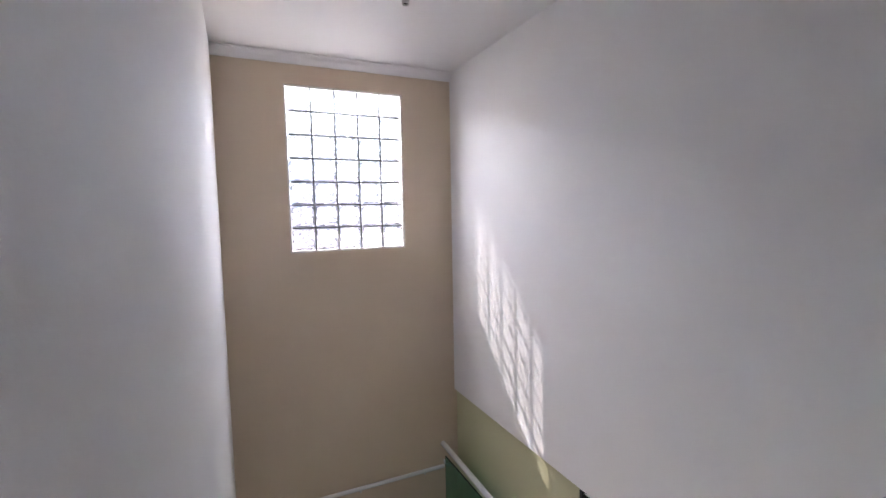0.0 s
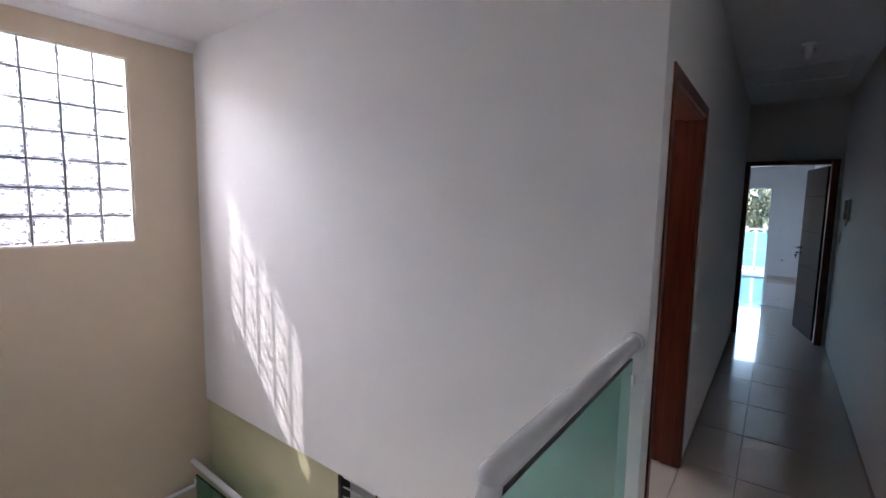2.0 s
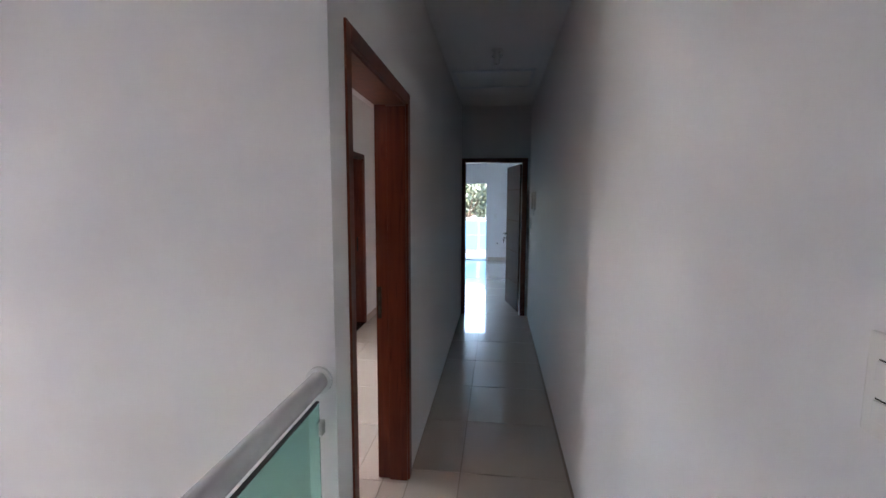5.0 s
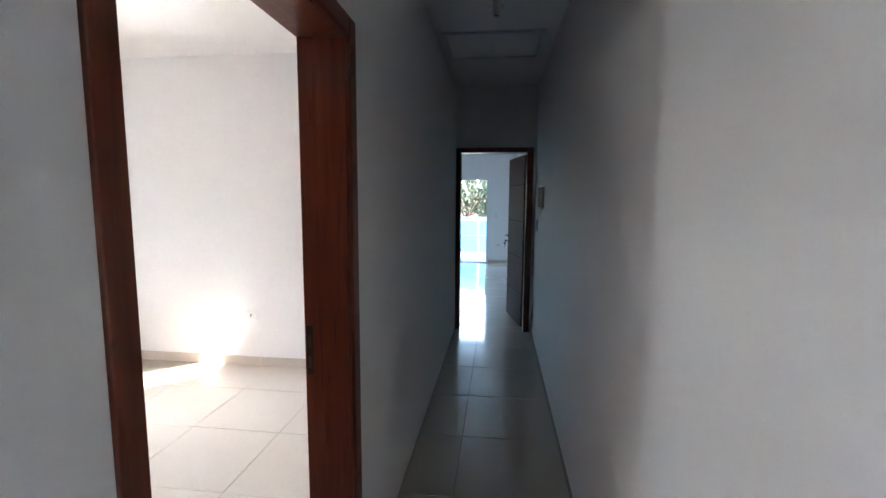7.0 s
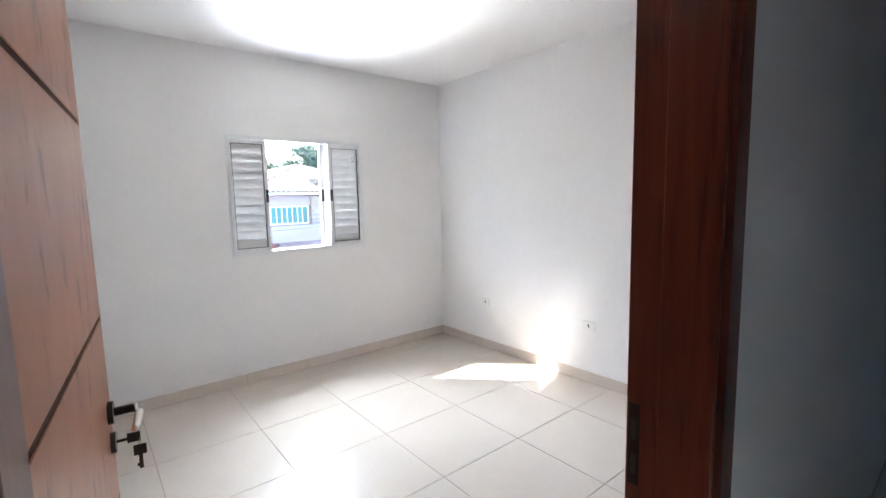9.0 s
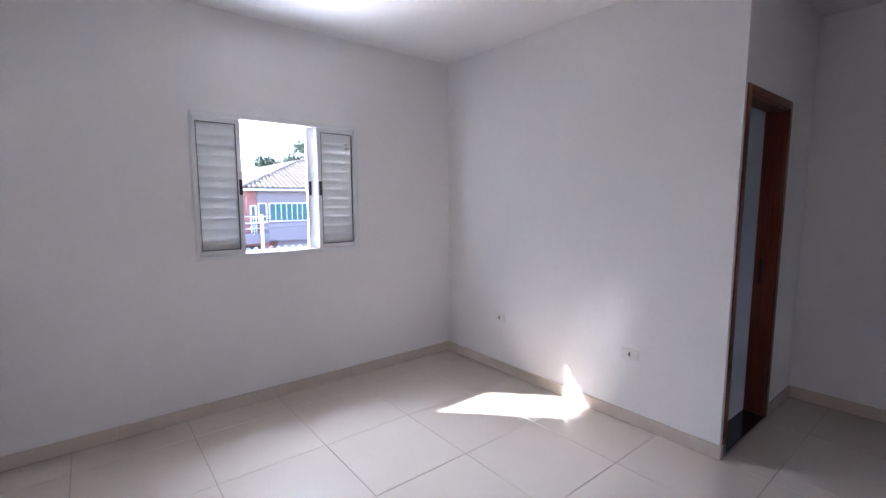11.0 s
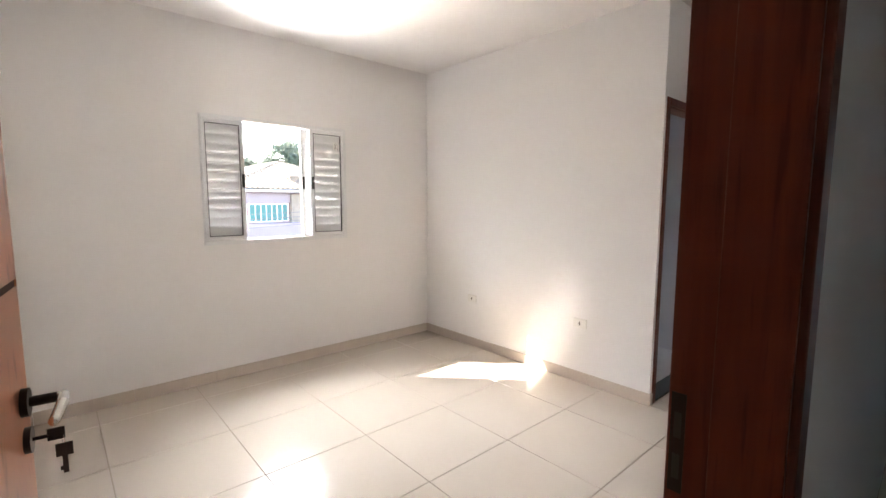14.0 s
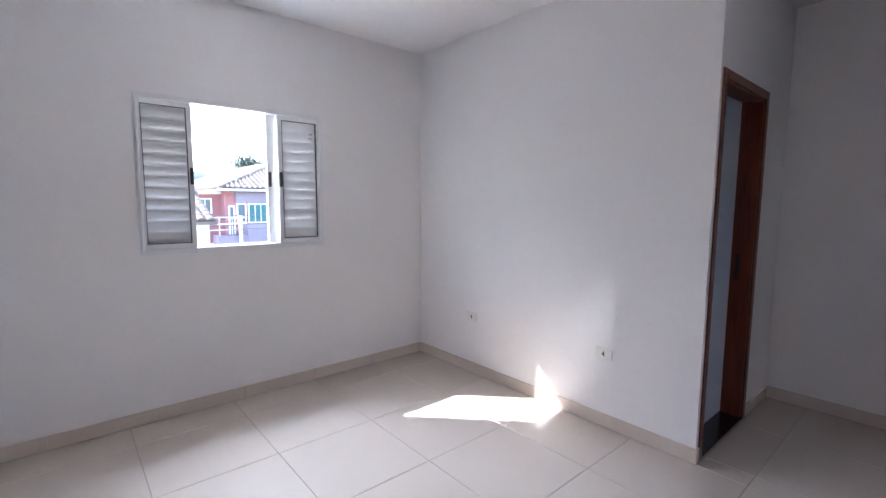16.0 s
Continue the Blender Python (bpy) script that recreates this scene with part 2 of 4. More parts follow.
# ---- walls ----
structure("wall_east", boxes([(XE, XE + 0.15, -3.2, YF + 0.15, ZL, 3.0)]), WHITE, "smooth white painted corridor wall", "wall")
structure("wall_corridor", boxes([
    (-TL, 0, 0.0, D1A, -0.22, 3.0), (-TL, 0, D1B, YE, 0, 3.0), (-TL, 0, D1A, D1B, DT, 3.0)]), WHITE, "white painted inner wall with a doorway", "wall")
structure("wall_stair_north", boxes([(XS, -TL, 0.0, 0.12, -0.22, 3.0)]), WHITE, "white painted stairwell wall lit by sun streaks", "wall")
structure("wall_stair_lower", boxes([
    (XS, -1.88, 0.025, 0.12, ZL, -0.22), (-1.50, 0.92, 0.025, 0.12, ZL, -0.22), (-1.88, -1.50, 0.025, 0.12, ZL, -0.62)]), LIME, "pale yellow-green painted lower stair wall", "wall")
# unseen gap low in this wall, added so sun brightens the lower stairs
structure("wall_stair_south", boxes([(XS - 0.2, 0.10, -2.18, -2.03, -1.0, 3.0), (XS - 0.2, -2.6, -2.18, -2.03, ZL, -1.0), (-1.2, 0.10, -2.18, -2.03, ZL, -1.0), (-2.6, -1.2, -2.18, -2.03, -1.4, -1.0)]), WHITE, "white painted stairwell side wall", "wall")
GY0, GY1, GZ0, GZ1 = -1.507, -0.483, 1.235, 2.633
structure("wall_stair_window", boxes([
    (XS - 0.1, XS, -2.03, GY0, ZL, 3.0), (XS - 0.1, XS, GY1, 0.12, ZL, 3.0), (XS - 0.1, XS, GY0, GY1, ZL, GZ0), (XS - 0.1, XS, GY0, GY1, GZ1, 3.0)]), BEIGE, "beige painted stairwell wall with a glass block window", "wall")
WY0, WY1, WZ0, WZ1 = 1.200, 2.424, 1.112, 2.106
# unseen opening at y 3.9 to 4.3, added to bring light into the bathroom
structure("wall_bedroom_window", boxes([
    (XW - 0.17, XW, 0.12, WY0, ZL, 3.0), (XW - 0.17, XW, WY1, 3.9, ZL, 3.0), (XW - 0.17, XW, 4.3, YF + 0.15, ZL, 3.0), (XW - 0.17, XW, 3.9, 4.3, ZL, 1.7), (XW - 0.17, XW, 3.9, 4.3, 2.0, 3.0), (XW - 0.17, XW, WY0, WY1, ZL, WZ0), (XW - 0.17, XW, WY0, WY1, WZ1, 3.0)]), WHITE, "white painted bedroom wall with a shuttered window", "wall")
structure("wall_bedroom_north", boxes([(XW, XB, YB, YB + 0.03, 0, 3.0)]), WHITE, "white painted bedroom wall catching the sun", "wall")
BD0, BD1 = 3.460, 4.275
structure("wall_bathroom", boxes([
    (XB - 0.12, XB, YB + 0.03, BD0, 0, 3.0), (XB - 0.12, XB, BD1, YR, 0, 3.0), (XB - 0.12, XB, BD0, BD1, DT, 3.0)]), WHITE, "white painted wall with the bathroom doorway", "wall")
structure("wall_recess", boxes([(XW, 0, YR, YE, 0, 3.0)]), WHITE, "white painted back wall of the bedroom recess", "wall")
structure("wall_corridor_end", boxes([(XW, 0.0, YE, YE + 0.15, 0, 3.0), (0.0, XE, YE, YE + 0.15, DT, 3.0), (0.885, XE, YE, YE + 0.15, 0, DT)]), WHITE, "white painted wall above the corridor end door", "wall")
BX0, BX1, BT = -1.45, 0.25, 2.045
structure("wall_front_room", boxes([
    (XW - 0.17, BX0, YF, YF + 0.15, ZL, 3.0), (BX1, XE, YF, YF + 0.15, ZL, 3.0), (BX0, BX1, YF, YF + 0.15, BT, 3.0)]), WHITE, "white painted wall beside the balcony door", "wall")
structure("wall_landing", boxes([(-0.05, XE, -3.2, -3.05, ZL, 3.0), (-0.05, 0.10, -3.05, -2.18, ZL, 3.0)]), WHITE, "plain white wall closing the landing", "wall")
structure("bathroom_lining", boxes([(XW, XB - 0.12, YR - 0.02, YR, 0, 2.8), (XW, XB - 0.12, YB + 0.03, YB + 0.05, 0, 2.8)]), BATHTILE, "pale grey glazed tile lining of the bathroom", "wall")

# ---- ceilings ----
structure("ceiling_bedroom", boxes([(XW, -TL, 0.12, YR, HB, HB + 0.02)]), CEIL, "white painted bedroom ceiling", "ceiling")
structure("ceiling_corridor", boxes([(0, XE, 0.0, YE, HC, HC + 0.02)]), CEIL, "white painted corridor ceiling", "ceiling")
structure("ceiling_stair", boxes([(XS, XE, -3.05, 0.0, HS, HS + 0.02)]), CEIL, "white painted stairwell ceiling", "ceiling")
structure("ceiling_front_room", boxes([(XW, XE, YE + 0.15, YF, HB, HB + 0.02)]), CEIL, "white painted front room ceiling", "ceiling")
structure("roof", boxes([(XW - 0.6, XE + 0.5, -3.4, 10.95, 3.0, 3.15)]), PLASTER, "flat concrete roof slab", "roof")

# ---- floors ----
GT = -0.0025
structure("floor_upper", boxes([(XW, XE, 0.12, YF, -0.2, GT), (-0.02, XE, -3.05, 0.12, -0.2, GT)]), GROUT, "concrete floor slab under cream tile", "floor")
structure("floor_lower", boxes([(XS, XE, -3.05, 0.025, ZL - 0.2, ZL)]), STAIRSTONE, "stone floor at the foot of the stairs", "floor")

# ---- stairwell cornice, hatch ----
def cornice(name, runs):
    bm = bmesh.new()
    for a, b, nx, ny in runs:
        prof = [(0.0, 0.0), (0.07, 0.0), (0.07, -0.008), (0.045, -0.016), (0.026, -0.035), (0.014, -0.062), (0.010, -0.078), (0.0, -0.078)]
        rings = []
        for p in (a, b):
            rings.append([bm.verts.new((p[0] + nx * u, p[1] + ny * u, HS + w)) for u, w in prof])
        for i in range(len(prof)):
            j = (i + 1) % len(prof)
            bm.faces.new((rings[0][i], rings[0][j], rings[1][j], rings[1][i]))
        bm.faces.new(rings[0][::-1])
        bm.faces.new(rings[1])
    bmesh.ops.recalc_face_normals(bm, faces=bm.faces)
    return structure(name, bm, CEIL, "white plaster cornice below the stairwell ceiling", "cornice")


cornice("trim_cornice", [((XS, -2.03), (XS, 0.0), 1, 0)])
hatch = tagged(thing("ceiling_hatch", "white two-leaf access hatch in the corridor ceiling", "hatch", (0.43, 3.5, HC)), kind="structure")
part("frame", boxes([(0.03, 0.83, 3.18, 3.215, HC - 0.02, HC - 0.001), (0.03, 0.83, 3.785, 3.82, HC - 0.02, HC - 0.001),
                     (0.03, 0.065, 3.215, 3.785, HC - 0.02, HC - 0.001), (0.795, 0.83, 3.215, 3.785, HC - 0.02, HC - 0.001)], 0.003), ALU, hatch)
for a, b in ((0.075, 0.425), (0.435, 0.785)):
    part("panel", boxes([(a, b, 3.225, 3.775, HC - 0.012, HC - 0.001)], 0.002), PLASTIC, hatch)


# ---- skirting tiles ----
def skirting(name, pieces, height=0.085):
    base = tagged(thing(name, "cream porcelain skirting tiles along the wall foot", "baseboard"), kind="structure")
    for x0, x1, y0, y1 in pieces:
        along_x = abs(x1 - x0) > abs(y1 - y0)
        a, b = (x0, x1) if along_x else (y0, y1)
        n = max(1, math.ceil((b - a) / 0.618))
        for k in range(n):
            s, e = a + k * (b - a) / n + 0.001, a + (k + 1) * (b - a) / n - 0.001
            r = (s, e, y0, y1, 0, height) if along_x else (x0, x1, s, e, 0, height)
            part("skirting_tile", boxes([r], 0.0015), SKIRT, base)
    return base


SK = 0.011
skirting("baseboard_bedroom", [
    (XW, XW + SK, 0.132, YB - SK), (XW, XB + SK, YB - SK, YB), (XB, XB + SK, YB, BD0 - 0.002), (XB, XB + SK, BD1 + 0.002, YR - SK), (XB, -TL, YR - SK, YR),
    (-TL - SK, -TL, D1B + 0.02, YR - SK), (XW + SK, -TL - SK, 0.12, 0.12 + SK)])
skirting("baseboard_front_room", [(BX1 + 0.02, XE - SK, YF - SK, YF), (XE - SK, XE, YE + 0.15, YF), (XW, BX0, YF - SK, YF)])


# ---- doors ----
def door_frame(door, y0, y1, top, x0, x1, mat=WOOD, w=0.06, wn=None):
    """Two jambs and a head in a wall that runs along y, with a stop bead."""
    wn = wn or w
    for a, b in ((y0, y0 + wn), (y1 - w, y1)):
        part("jamb", boxes([(x0, x1, a, b, 0, top)], 0.003), mat, door)
    part("head", boxes([(x0, x1, y0 + wn + 0.001, y1 - w - 0.001, top - w, top)], 0.003), mat, door)
    xm = x0 + 0.07
    part("stop_bead", boxes([(xm, x1 - 0.012, y0 + wn, y0 + wn + 0.012, 0, top - w), (xm, x1 - 0.012, y1 - w - 0.012, y1 - w, 0, top - w),
                             (xm, x1 - 0.012, y0 + wn + 0.012, y1 - w - 0.012, top - w - 0.012, top - w)], 0.002), mat, door)


def lever(parent, x, z, side, reach=-1):
    """Rose, neck, curved lever grip, lock rose on one face of a leaf lying along local x; side +1 or -1 is the face."""
    y = 0.0175 * side
    bm = tube(bmesh.new(), (x, y, z), (x, y + 0.011 * side, z), 0.026, 28)
    part("handle_rose", bm, BRONZE, parent, "dark bronze round rose", True)
    part("handle_neck", tube(bmesh.new(), (x, y, z), (x, y + 0.050 * side, z), 0.0095, 16), BRONZE, parent, "dark bronze neck", True)
    bm = tube(bmesh.new(), (x, y + 0.050 * side, z), (x, y + 0.060 * side, z), 0.0095, 16)
    ball(bm, (x, y + 0.058 * side, z), 0.0105)
    tube(bm, (x, y + 0.058 * side, z), (x + reach * 0.05, y + 0.062 * side, z + 0.004), 0.010, 16, 0.0095)
    tube(bm, (x + reach * 0.05, y + 0.062 * side, z + 0.004), (x + reach * 0.105, y + 0.056 * side, z - 0.006), 0.0095, 16, 0.0085)
    ball(bm, (x + reach * 0.05, y + 0.062 * side, z + 0.004), 0.0098)
    ball(bm, (x + reach * 0.105, y + 0.056 * side, z - 0.006), 0.0085)
    part("handle", bm, STEEL, parent, "polished steel lever handle", True)
    bm = tube(bmesh.new(), (x, y, z - 0.072), (x, y + 0.010 * side, z - 0.072), 0.024, 28)
    part("lock_rose", bm, BRONZE, parent, "dark bronze lock rose", True)


def keys(parent, x, z, side):
    y = 0.0175 * side
    zk = z - 0.072
    bm = tube(bmesh.new(), (x, y + 0.008 * side, zk), (x, y + 0.032 * side, zk), 0.0035, 10)
    bx(bm, x - 0.0012, x + 0.0012, y + 0.030 * side, y + 0.056 * side, zk - 0.011, zk + 0.013, 0.001)
    part("key", bm, BRONZE, parent, "dark metal key in the lock")
    bm = bmesh.new()
    bmesh.ops.create_circle(bm, segments=16, radius=0.009, matrix=pose(x, y + 0.052 * side, zk - 0.012, 90, 0, 20))
    edges = list(bm.edges)
    ring = bmesh.new()
    pts = [e.verts[0].co.copy() for e in edges]
    for i, p in enumerate(pts):
        tube(ring, p, pts[(i + 1) % len(pts)], 0.0009, 6)
    bm.free()
    part("key_ring", ring, STEEL, parent)
    bm = boxes([(x - 0.0012, x + 0.0012, y + 0.040 * side, y + 0.066 * side, zk - 0.046, zk - 0.020)], 0.001)
    bx(bm, x - 0.001, x + 0.001, y + 0.049 * side, y + 0.057 * side, zk - 0.080, zk - 0.044)
    bx(bm, x - 0.001, x + 0.001, y + 0.045 * side, y + 0.051 * side, zk - 0.074, zk - 0.066)
    part("spare_key", bm, BRONZE, parent, "dark metal spare key hanging down")


def door_leaf(door, length, height, m, mat, grooves, side):
    """A flush leaf along local x from its hinge, with grooves across both faces."""
    g = 0.007
    cuts = [0.008] + [v for z in grooves for v in (z - g, z + g)] + [height]
    leaf = part("door_leaf", boxes([(0.002, length, -0.0145, 0.0145, 0.008, height)]), GROOVE, door)
    for i in range(0, len(cuts), 2):
        for s in (-1, 1):
            part("panel", boxes([(0.0, length + 0.001, s * 0.0148, s * 0.0175, cuts[i], cuts[i + 1])], 0.001), mat, leaf)
    part("edge_strip", boxes([(length + 0.0012, length + 0.004, -0.0172, 0.0172, 0.008, height)], 0.0008), mat, leaf)
    for z in (0.25, 1.05, 1.85):
        part("hinge", tube(bmesh.new(), (-0.004, 0.016, z - 0.04), (-0.004, 0.016, z + 0.04), 0.006, 12), BRONZE, leaf, "dark metal hinge")
    hx = length - 0.055
    for s in (-1, 1):
        lever(leaf, hx, 1.08, s)
    keys(leaf, hx, 1.08, side)
    leaf.matrix_basis = m
    leaf.matrix_parent_inverse = door.matrix_world.inverted()
    return leaf


door1 = tagged(thing("door_1", "open reddish-brown wooden bedroom door with grooved leaf", "door", (-0.07, 0.65, 0)), kind="structure")
door_frame(door1, D1A, D1B, DT, -TL - 0.030, 0.008, wn=0.05)
part("strike_plate", boxes([(-TL - 0.024, -TL, D1B - 0.0615, D1B - 0.0595, 0.94, 1.12)], 0.0005), BRONZE, door1, "dark metal strike plate")
# dark inlays painted as the shade in the strike holes
part("strike_hole_shade", boxes([(-TL - 0.018, -TL - 0.006, D1B - 0.0622, D1B - 0.0612, 0.965, 1.01), (-TL - 0.018, -TL - 0.006, D1B - 0.0622, D1B - 0.0612, 1.04, 1.085)]), SHADE_AND_PRINT, door1)
door_leaf(door1, 0.845, 2.08, pose(-TL - 0.035, 0.140, 0, 0, 0, 173.6), LEAF, (0.40, 0.85, 1.295, 1.74), -1)

door2 = tagged(thing("door_2", "open dark brown wooden door at the corridor end", "door", (0.44, YE + 0.07, 0)), kind="structure")
for a, b in ((0.004, 0.054), (0.815, 0.885)):
    part("jamb", boxes([(a, b, YE - 0.008, YE + 0.155, 0, DT)], 0.003), WOOD, door2)
part("head", boxes([(0.055, 0.814, YE - 0.008, YE + 0.155, DT - 0.055, DT)], 0.003), WOOD, door2)
door_leaf(door2, 0.755, 2.085, pose(0.812, YE + 0.165, 0, 0, 0, 102.0), DARKLEAF, (0.40, 0.85, 1.295, 1.74), 1)

door3 = tagged(thing("door_3", "reddish-brown wooden bathroom door frame standing open", "door", (XB - 0.06, 3.83, 0)), kind="structure")
door_frame(door3, BD0, BD1, DT, XB - 0.128, XB + 0.008, w=0.05)
part("threshold", boxes([(XB - 0.13, XB + 0.004, BD0 + 0.051, BD1 - 0.051, 0.0, 0.012)], 0.002), GRANITE, door3, "polished black granite threshold")
part("strike_plate", boxes([(XB - 0.10, XB - 0.078, BD1 - 0.0515, BD1 - 0.0495, 0.94, 1.12)], 0.0005), BRONZE, door3)
structure("floor_bathroom", boxes([(XW, XB - 0.13, YB + 0.05, YR - 0.02, 0.0, 0.006)]), BATHTILE, "pale grey bathroom floor", "floor")


# ---- bedroom window ----
def shutter(window, y0, y1, z0, z1, x, st=0.030, en=0.030):
    """A sliding leaf: aluminium stiles and rails, black seal, overlapping louvre slats."""
    s = part("shutter", boxes([(x - 0.028, x, y0, y0 + st, z0, z1), (x - 0.028, x, y1 - en, y1, z0, z1),
                               (x - 0.028, x, y0 + st, y1 - en, z0, z0 + 0.032), (x - 0.028, x, y0 + st, y1 - en, z1 - 0.032, z1)], 0.002), ALU, window,
             "white aluminium louvred shutter leaf")
    a, b, c, d = y0 + st, y1 - en, z0 + 0.032, z1 - 0.032
    part("seal", boxes([(x - 0.016, x + 0.0012, a, a + 0.0042, c, d), (x - 0.016, x + 0.0012, b - 0.0042, b, c, d), (x - 0.016, x + 0.0012, a + 0.0042, b - 0.0042, c, c + 0.0042),
                        (x - 0.016, x + 0.0012, a + 0.0042, b - 0.0042, d - 0.0042, d)]), SEAL, s, "black rubber seal")
    n = 12
    step = (d - c - 0.012) / n
    for k in range(n):
        zc = c + 0.006 + (k + 0.5) * step
        bm = bmesh.new()
        rows = [(-0.016, -step * 0.60), (-0.013, -step * 0.32), (-0.010, 0.0), (-0.008, step * 0.35), (-0.003, step * 0.57)]
        left = [bm.verts.new((x - 0.004 + u, a + 0.002, zc + w)) for u, w in rows] + [bm.verts.new((x - 0.0065 + u, a + 0.002, zc + w)) for u, w in reversed(rows)]
        right = [bm.verts.new((v.co.x, b - 0.002, v.co.z)) for v in left]
        m = len(left)
        for i in range(m):
            bm.faces.new((left[i], left[(i + 1) % m], right[(i + 1) % m], right[i]))
        bm.faces.new(left[::-1])
        bm.faces.new(right)
        bmesh.ops.recalc_face_normals(bm, faces=bm.faces)
        part("slat", bm, SLAT, s)
    return s


def latch(s, x, y, z):
    part("latch", boxes([(x, x + 0.012, y - 0.011, y + 0.011, z - 0.055, z + 0.055)], 0.004), BLACK, s, "black plastic latch")


win = tagged(thing("window_1", "white aluminium sliding window with louvred shutters, half open", "window", (XW, 1.78, 1.1)), kind="structure")
fx = XW + 0.016
part("window_frame", boxes([(XW - 0.09, fx, WY0, WY0 + 0.012, WZ0, WZ1), (XW - 0.09, fx, WY1 - 0.026, WY1, WZ0, WZ1),
                            (XW - 0.09, fx, WY0 + 0.012, WY1 - 0.026, WZ0, WZ0 + 0.024), (XW - 0.09, fx, WY0 + 0.012, WY1 - 0.026, WZ1 - 0.022, WZ1)], 0.002), ALU, win)
part("casing", boxes([(XW, XW + 0.006, WY0 - 0.010, WY0 - 0.0005, WZ0 - 0.010, WZ1 + 0.010), (XW, XW + 0.006, WY1 + 0.0005, WY1 + 0.010, WZ0 - 0.010, WZ1 + 0.010),
                      (XW, XW + 0.006, WY0, WY1, WZ0 - 0.010, WZ0 - 0.0005), (XW, XW + 0.006, WY0, WY1, WZ1 + 0.0005, WZ1 + 0.010)], 0.0015), ALU, win)
part("window_sill", boxes([(XW - 0.33, XW - 0.092, WY0 - 0.02, WY1 + 0.02, WZ0 - 0.03, WZ0 + 0.008)], 0.003), SILL, win, "bare metal outer sill")
for k in range(3):
    part("track", boxes([(XW - 0.075 + 0.028 * k, XW - 0.072 + 0.028 * k, WY0 + 0.027, WY1 - 0.027, WZ0 + 0.024, WZ0 + 0.033)]), STEEL, win)
sh1 = shutter(win, WY0 + 0.014, 1.512, WZ0 + 0.026, WZ1 - 0.024, XW + 0.012, 0.016)
sh2 = shutter(win, 2.078, WY1 - 0.0275, WZ0 + 0.026, WZ1 - 0.024, XW + 0.012, 0.030, 0.018)
latch(sh1, XW + 0.012, 1.499, 1.612)
latch(sh2, XW + 0.012, 2.092, 1.612)
sash = part("glass_sash", boxes([(XW - 0.055, XW - 0.027, 2.006, 2.080, WZ0 + 0.026, WZ1 - 0.024), (XW - 0.055, XW - 0.027, 2.362, 2.396, WZ0 + 0.026, WZ1 - 0.024),
                                 (XW - 0.055, XW - 0.027, 2.080, 2.362, WZ0 + 0.026, WZ0 + 0.058), (XW - 0.055, XW - 0.027, 2.080, 2.362, WZ1 - 0.056, WZ1 - 0.024)], 0.002), ALU, win)
pane = part("pane", boxes([(XW - 0.044, XW - 0.040, 2.080, 2.362, WZ0 + 0.058, WZ1 - 0.056)]), CLEAR, sash)
pane.visible_shadow = False
latch(sash, XW - 0.027, 2.024, 1.612)
sticker = part("sticker", boxes([(XW + 0.0015, XW + 0.0025, 2.310, 2.362, 1.955, 1.985), (XW + 0.0015, XW + 0.0025, 2.310, 2.362, 1.922, 1.948)]), PLASTIC, sh2, "small white paper sticker")
part("sticker_print", boxes([(XW + 0.0026, XW + 0.003, 2.317, 2.355, z, z + 0.003) for z in (1.927, 1.934, 1.941, 1.960, 1.968, 1.976)]), SHADE_AND_PRINT, sticker)

# ---- glass block window ----
gbw = tagged(thing("window_2", "window of wavy glass blocks set in white joints", "window", (XS, -1.0, GZ0)), kind="structure")
ny, nz, jt = 5, 7, 0.014
pw, ph = (GY1 - GY0 - 0.03) / ny, (GZ1 - GZ0 - 0.03) / nz
gx0, gx1 = XS - 0.095, XS - 0.008
rows = [(gx1 - 0.03, gx1 - 0.004, GY0, GY0 + 0.015, GZ0, GZ1), (gx1 - 0.03, gx1 - 0.004, GY1 - 0.015, GY1, GZ0, GZ1),
        (gx1 - 0.03, gx1 - 0.004, GY0 + 0.015, GY1 - 0.015, GZ0, GZ0 + 0.015), (gx1 - 0.03, gx1 - 0.004, GY0 + 0.015, GY1 - 0.015, GZ1 - 0.015, GZ1)]
part("window_frame", boxes(rows), PLASTER, gbw, "white mortar surround")
for i in range(1, ny):
    y = GY0 + 0.015 + i * pw
    part("joint", boxes([(gx1 - 0.016, gx1 - 0.004, y - jt / 2, y + jt / 2, GZ0 + 0.0155, GZ1 - 0.0155)]), MORTAR, gbw)
for j in range(1, nz):
    z = GZ0 + 0.015 + j * ph
    for i in range(ny):
        a = GY0 + 0.015 + i * pw
        part("joint", boxes([(gx1 - 0.016, gx1 - 0.004, a + jt / 2 + 0.0005, a + pw - jt / 2 - 0.0005, z - jt / 2, z + jt / 2)]), MORTAR, gbw)
bm = bmesh.new()
w2, h2 = (pw - jt) / 2, (ph - jt) / 2
bx(bm, gx1 - 0.012, gx1, -w2, w2, -h2, h2, 0.004)
bx(bm, gx0, gx0 + 0.012, -w2, w2, -h2, h2, 0.004)
faces = [f for f in bm.faces if abs(f.normal.x) > 0.9]
bmesh.ops.inset_individual(bm, faces=faces, thickness=0.016, depth=-0.003)
block_mesh = mesh_of("glass_block", bm, BLOCK)
for i in range(ny):
    for j in range(nz):
        ob = new("glass_block", block_mesh)
        ob.parent = gbw
        ob.matrix_parent_inverse = gbw.matrix_world.inverted()
        ob.matrix_basis = pose(0, GY0 + 0.015 + (i + 0.5) * pw, GZ0 + 0.015 + (j + 0.5) * ph)


# ---- railings and stairs ----
def clamp(parent, x, y, z, dx, dy):
    part("glass_clamp", boxes([(x - dx, x + dx, y - dy, y + dy, z - 0.022, z + 0.022)], 0.004), RAIL, parent, "white glass clamp")


